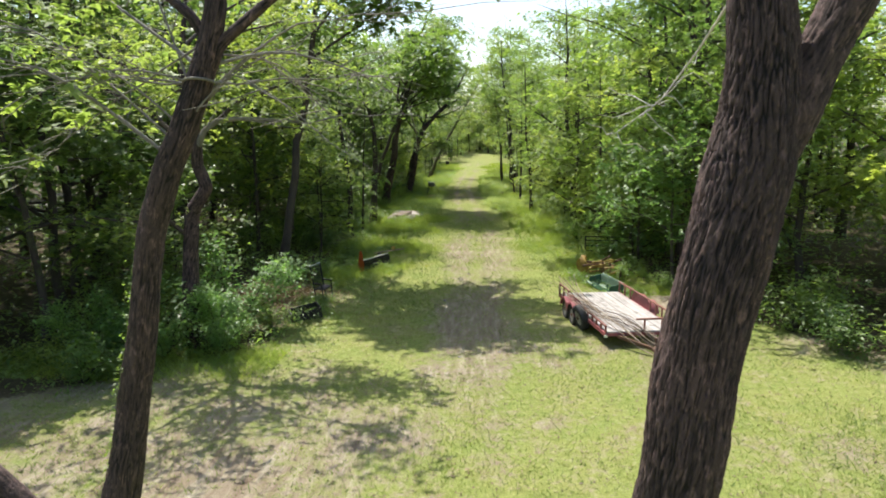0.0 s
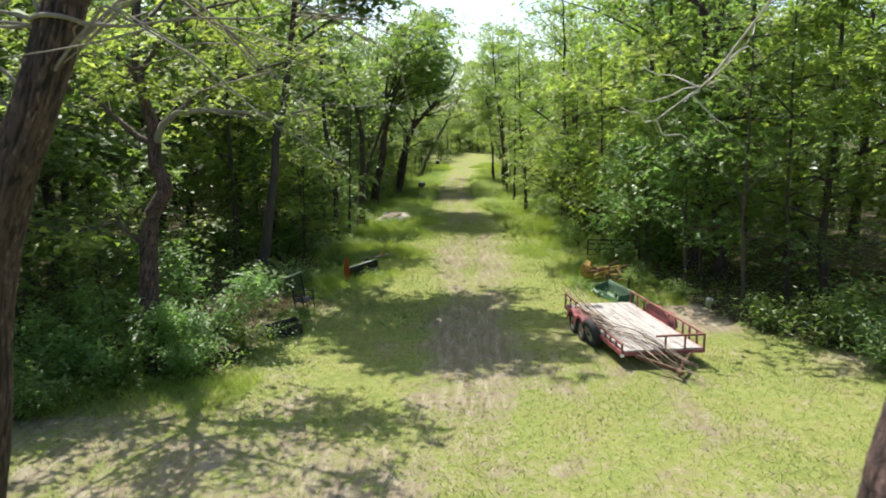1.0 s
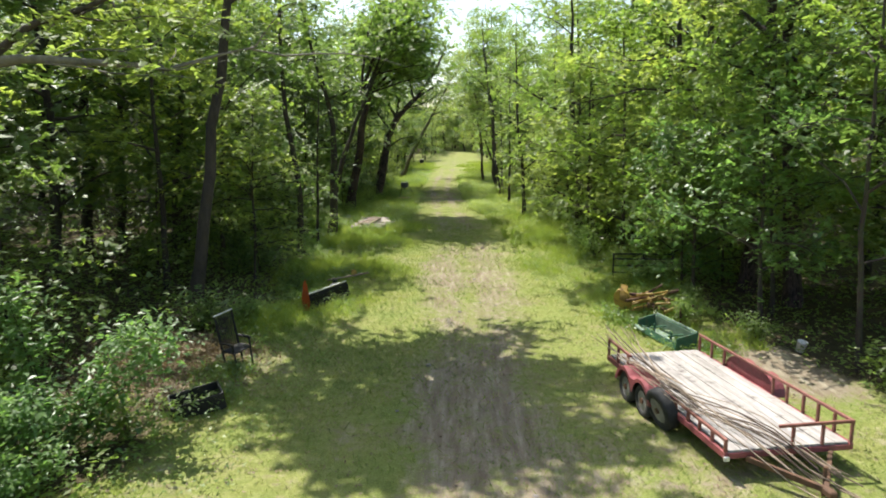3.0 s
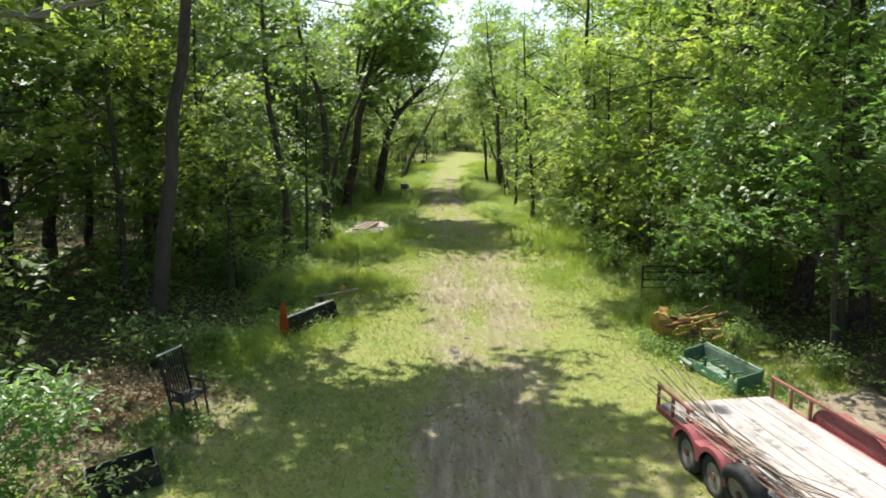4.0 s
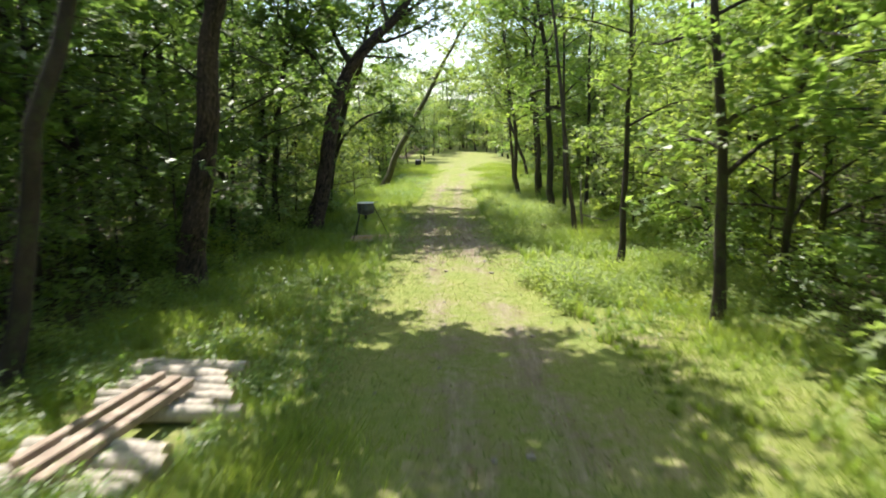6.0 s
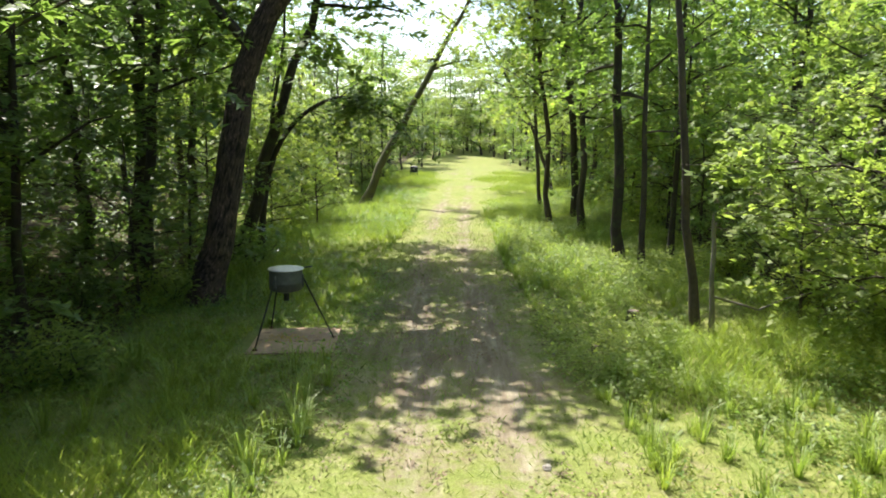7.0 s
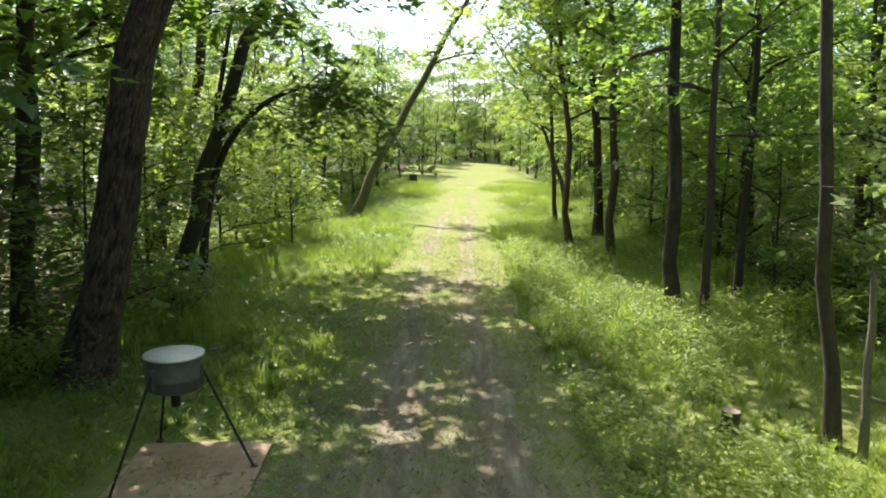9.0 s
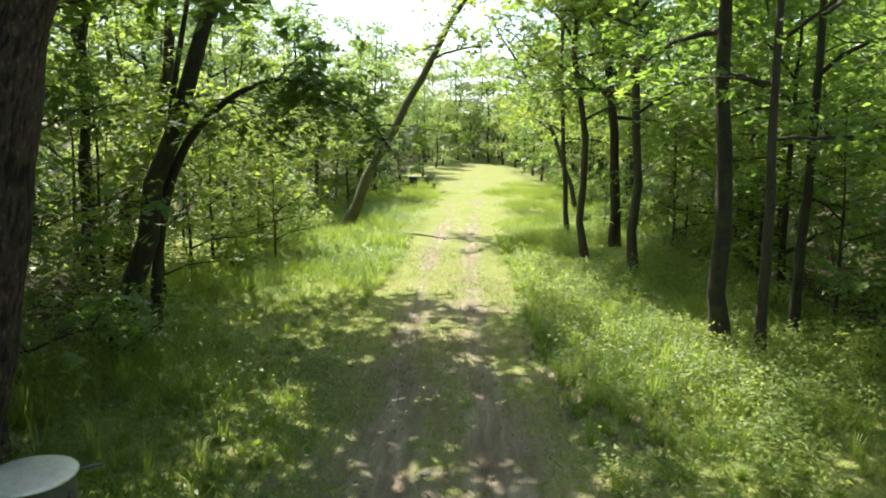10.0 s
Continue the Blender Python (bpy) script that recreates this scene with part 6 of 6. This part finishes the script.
# ---- feeder on its board ----
def feeder():
    root = thing("game_feeder", pose(-3.96, 68.3, 0.03) @ Matrix.Diagonal((1, 1, 1.05, 1)), "round grey metal game feeder on three thin legs", "feeder")
    n = 40
    prof = [(0.02, 0.80), (0.07, 0.80), (0.27, 0.86), (0.302, 0.88), (0.302, 0.99), (0.308, 1.0), (0.302, 1.01), (0.302, 1.19), (0.30, 1.225)]
    vs = [(math.cos(t) * r, math.sin(t) * r, z) for r, z in prof for t in np.linspace(0, 2 * np.pi, n, endpoint=False)]
    fs = [(i * n + j, i * n + (j + 1) % n, (i + 1) * n + (j + 1) % n, (i + 1) * n + j) for i in range(len(prof) - 1) for j in range(n)]
    link("barrel", mesh_of("barrel", vs, fs, GALV), root, "dull grey sheet-metal barrel")
    prof = [(0.31, 1.222), (0.325, 1.224), (0.328, 1.236), (0.30, 1.243), (0.2, 1.255), (0.1, 1.262), (0.004, 1.265)]
    vs = [(math.cos(t) * r, math.sin(t) * r, z) for r, z in prof for t in np.linspace(0, 2 * np.pi, n, endpoint=False)]
    fs = [(i * n + j, i * n + (j + 1) % n, (i + 1) * n + (j + 1) % n, (i + 1) * n + j) for i in range(len(prof) - 1) for j in range(n)]
    link("lid", mesh_of("lid", vs, fs, LID), root, "bright bare metal lid")
    for x, y in ((-0.36, -0.85), (0.88, -0.02), (-0.46, 0.58)):
        h = math.hypot(x, y)
        top = (x / h * 0.31, y / h * 0.31, 1.1)
        leg = part("leg", rod(bmesh.new(), top, (x, y, 0.0), 0.015, 10), BLACK, root)
        part("foot", rod(bmesh.new(), (x, y, -0.01), (x, y, 0.02), 0.045, 12), RUST, leg)
        part("leg_socket", rod(bmesh.new(), (x / h * 0.315, y / h * 0.315, 0.92), (x / h * 0.315, y / h * 0.315, 1.14), 0.022, 10), GALV, leg)
    part("spinner", rod(bmesh.new(), (0, 0, 0.66), (0, 0, 0.8), 0.05, 14), BLACK, root)
    part("handle", rod(bmesh.new(), (0.31, 0.12, 1.24), (0.45, 0.18, 1.25), 0.014, 8), GALV, root)


feeder()


def feeder_board():
    bm = bmesh.new()
    bmesh.ops.create_grid(bm, x_segments=10, y_segments=10, size=0.76)
    for v in bm.verts:
        v.co.z = 0.02 * math.sin(v.co.x * 2.3 + 1) + 0.015 * math.sin(v.co.y * 3.1)
    bmesh.ops.solidify(bm, geom=bm.faces[:], thickness=0.018)
    ob = tagged(part("feeder_board", bm, PLY, None), "warped weathered plywood sheet under the feeder", "board")
    ob.matrix_basis = pose(-3.75, 68.08, 0.03, 0, 0, 4)
    rng = np.random.default_rng(8)
    vs, fs = [], []
    for k in range(260):
        x, y, s = rng.normal(-3.85, 0.2), rng.normal(68.2, 0.18), rng.uniform(0.006, 0.01)
        b = len(vs)
        vs += [(x - s, y, 0.055), (x + s, y, 0.055), (x, y - s, 0.055), (x, y + s, 0.055), (x, y, 0.055 + s), (x, y, 0.05 - s)]
        fs += [(b + i, b + j, b + k2) for i, j, k2 in ((0, 2, 4), (2, 1, 4), (1, 3, 4), (3, 0, 4), (2, 0, 5), (1, 2, 5), (3, 1, 5), (0, 3, 5))]
    tagged(link("spilled_corn", mesh_of("spilled_corn", vs, fs, CORN, False)), "yellow corn spilled on the plywood", "corn", kind="stuff")


feeder_board()


# ---- snag, stump, stones, far stand ----
def snag():
    root = thing("dead_snag", pose(4.21, 69.2, 0), "broken dead sapling trunk standing bare", "snag")
    p = [(0, 0, -0.1), (-0.02, 0, 0.5), (-0.07, 0, 1.1), (-0.07, 0, 1.7), (-0.12, 0, 2.25)]
    old_trunk(root, p, [0.065, 0.052, 0.047, 0.044, 0.036], 18, 60, 2.0, TWIG, "trunk", 0.01)
    rng = np.random.default_rng(4)
    pieces = []
    for k in range(9):
        a = rng.uniform(0, 6.28)
        tp = np.array([-0.1, 0, rng.uniform(1.9, 2.25)]) + np.linspace(0, 1, 3)[:, None] * np.array([math.cos(a) * 0.06, math.sin(a) * 0.06, rng.uniform(0.05, 0.2)])
        pieces.append(tube(tp, [0.02, 0.012, 0.002], 5))
    link("broken_tip", mesh_of("broken_tip", *join(pieces), TWIG), root)
    br = np.array([[0, 0, 0.75], [0.5, 0, 0.62], [0.9, 0.05, 0.5], [1.4, 0.1, 0.72], [1.9, 0.1, 0.85]])
    link("branch", mesh_of("branch", *tube(br, [0.03, 0.025, 0.02, 0.015, 0.006], 6), TWIG), root)


snag()


def stump(at, r, h):
    root = thing("stump", pose(*at), "short weathered stump hidden in the grass", "stump", "stumps")
    v, f = tube([(0, 0, -0.05), (0, 0, 0.1), (0.01, 0, h)], [r * 1.25, r, r * 0.95], 14)
    link("stem", mesh_of("stem", v, f, BARK), root)
    part("cut_face", rod(bmesh.new(), (0.01, 0, h - 0.01), (0.01, 0, h + 0.004), r * 0.94, 14), BEAM, root)


stump((2.8, 69.8, 0), 0.12, 0.3)
stump((1.62, 67.6, 0), 0.06, 0.2)


def stones():
    rng = np.random.default_rng(71)
    for k in range(46):
        y = rng.uniform(18, 92)
        x = float(trail_x(y)) + rng.normal(0, 1.1)
        bm = bmesh.new()
        bmesh.ops.create_icosphere(bm, subdivisions=2, radius=1.0)
        s = rng.uniform(0.02, 0.06)
        for v in bm.verts:
            v.co = Vector((v.co.x * s * 1.4, v.co.y * s, v.co.z * s * 0.6)) * (1 + 0.35 * noise.noise(v.co * 1.3 + Vector((k, 0, 0))))
        ob = tagged(part("stone", bm, STONE, None), "small grey stone on the dirt trail", "stone", "stones on the trail")
        ob.matrix_basis = pose(x, y, float(ground_z(np.array(x), np.array(y))) + s * 0.2, 0, 0, rng.uniform(0, 360))


stones()


def fallen_leaves():
    rng = np.random.default_rng(72)
    n = 12000
    y = np.where(rng.random(n) < 0.85, rng.uniform(60, 84, n), rng.uniform(14, 60, n))
    x = trail_x(y) + rng.normal(0, 1.5, n)
    keep = rng.random(n) < 0.35 + 1.1 * fbm(x * 3, y * 3, 73)
    x, y = x[keep], y[keep]
    x, y = np.concatenate([x, rng.uniform(-10, 12, 9000)]), np.concatenate([y, 9 + 21 * rng.random(9000) ** 1.2])
    c = np.stack([x, y, ground_z(x, y) + rng.uniform(0.02, 0.06, len(x))], 1)
    v, f = leaves(rng, c, (0.03, 0.03, 0.004), 1, 0.055, flat=0.3)
    tagged(link("fallen_leaves", mesh_of("fallen_leaves", v, f, DRY, False)), "dry brown leaves and bits of twig on the dirt trail", "leaf litter", kind="stuff")


fallen_leaves()
bucket = thing("bucket", pose(8.6, 27.9, 0.06, 14, 8, 0) @ Matrix.Scale(0.8, 4), "old white plastic bucket lying among the weeds", "bucket")
rows = [(0.10, 0.0), (0.115, 0.02), (0.14, 0.30), (0.15, 0.31), (0.15, 0.34), (0.135, 0.335), (0.12, 0.06), (0.004, 0.05)]
ring = np.linspace(0, 2 * np.pi, 24, endpoint=False)
link("shell", mesh_of("shell", [(math.cos(g) * r, math.sin(g) * r, z) for r, z in rows for g in ring],
                      [(i * 24 + j, i * 24 + (j + 1) % 24, (i + 1) * 24 + (j + 1) % 24, (i + 1) * 24 + j) for i in range(len(rows) - 1) for j in range(24)], CHALK), bucket)
link("handle", mesh_of("handle", *tube([(0.15 * math.cos(g), 0.16 * math.sin(g), 0.31 + 0.03 * math.sin(g)) for g in np.linspace(0, math.pi, 10)], np.full(10, 0.004), 5), GALV), bucket)
stand = thing("game_feeder", pose(-4.9, 115.5, 0), "dark box feeder on legs beside the far trail", "feeder")
for x, y in ((-0.4, -0.35), (0.4, -0.35), (0, 0.45)):
    part("leg", rod(bmesh.new(), (x, y, 0), (x * 0.7, y * 0.7, 1.0), 0.025), BLACK, stand)
part("barrel", rod(bmesh.new(), (0, 0, 0.85), (0, 0, 1.35), 0.32, 20), BLACK, stand)
part("lid", rod(bmesh.new(), (0, 0, 1.35), (0, 0, 1.40), 0.35, 20, 0.2), GALV, stand)
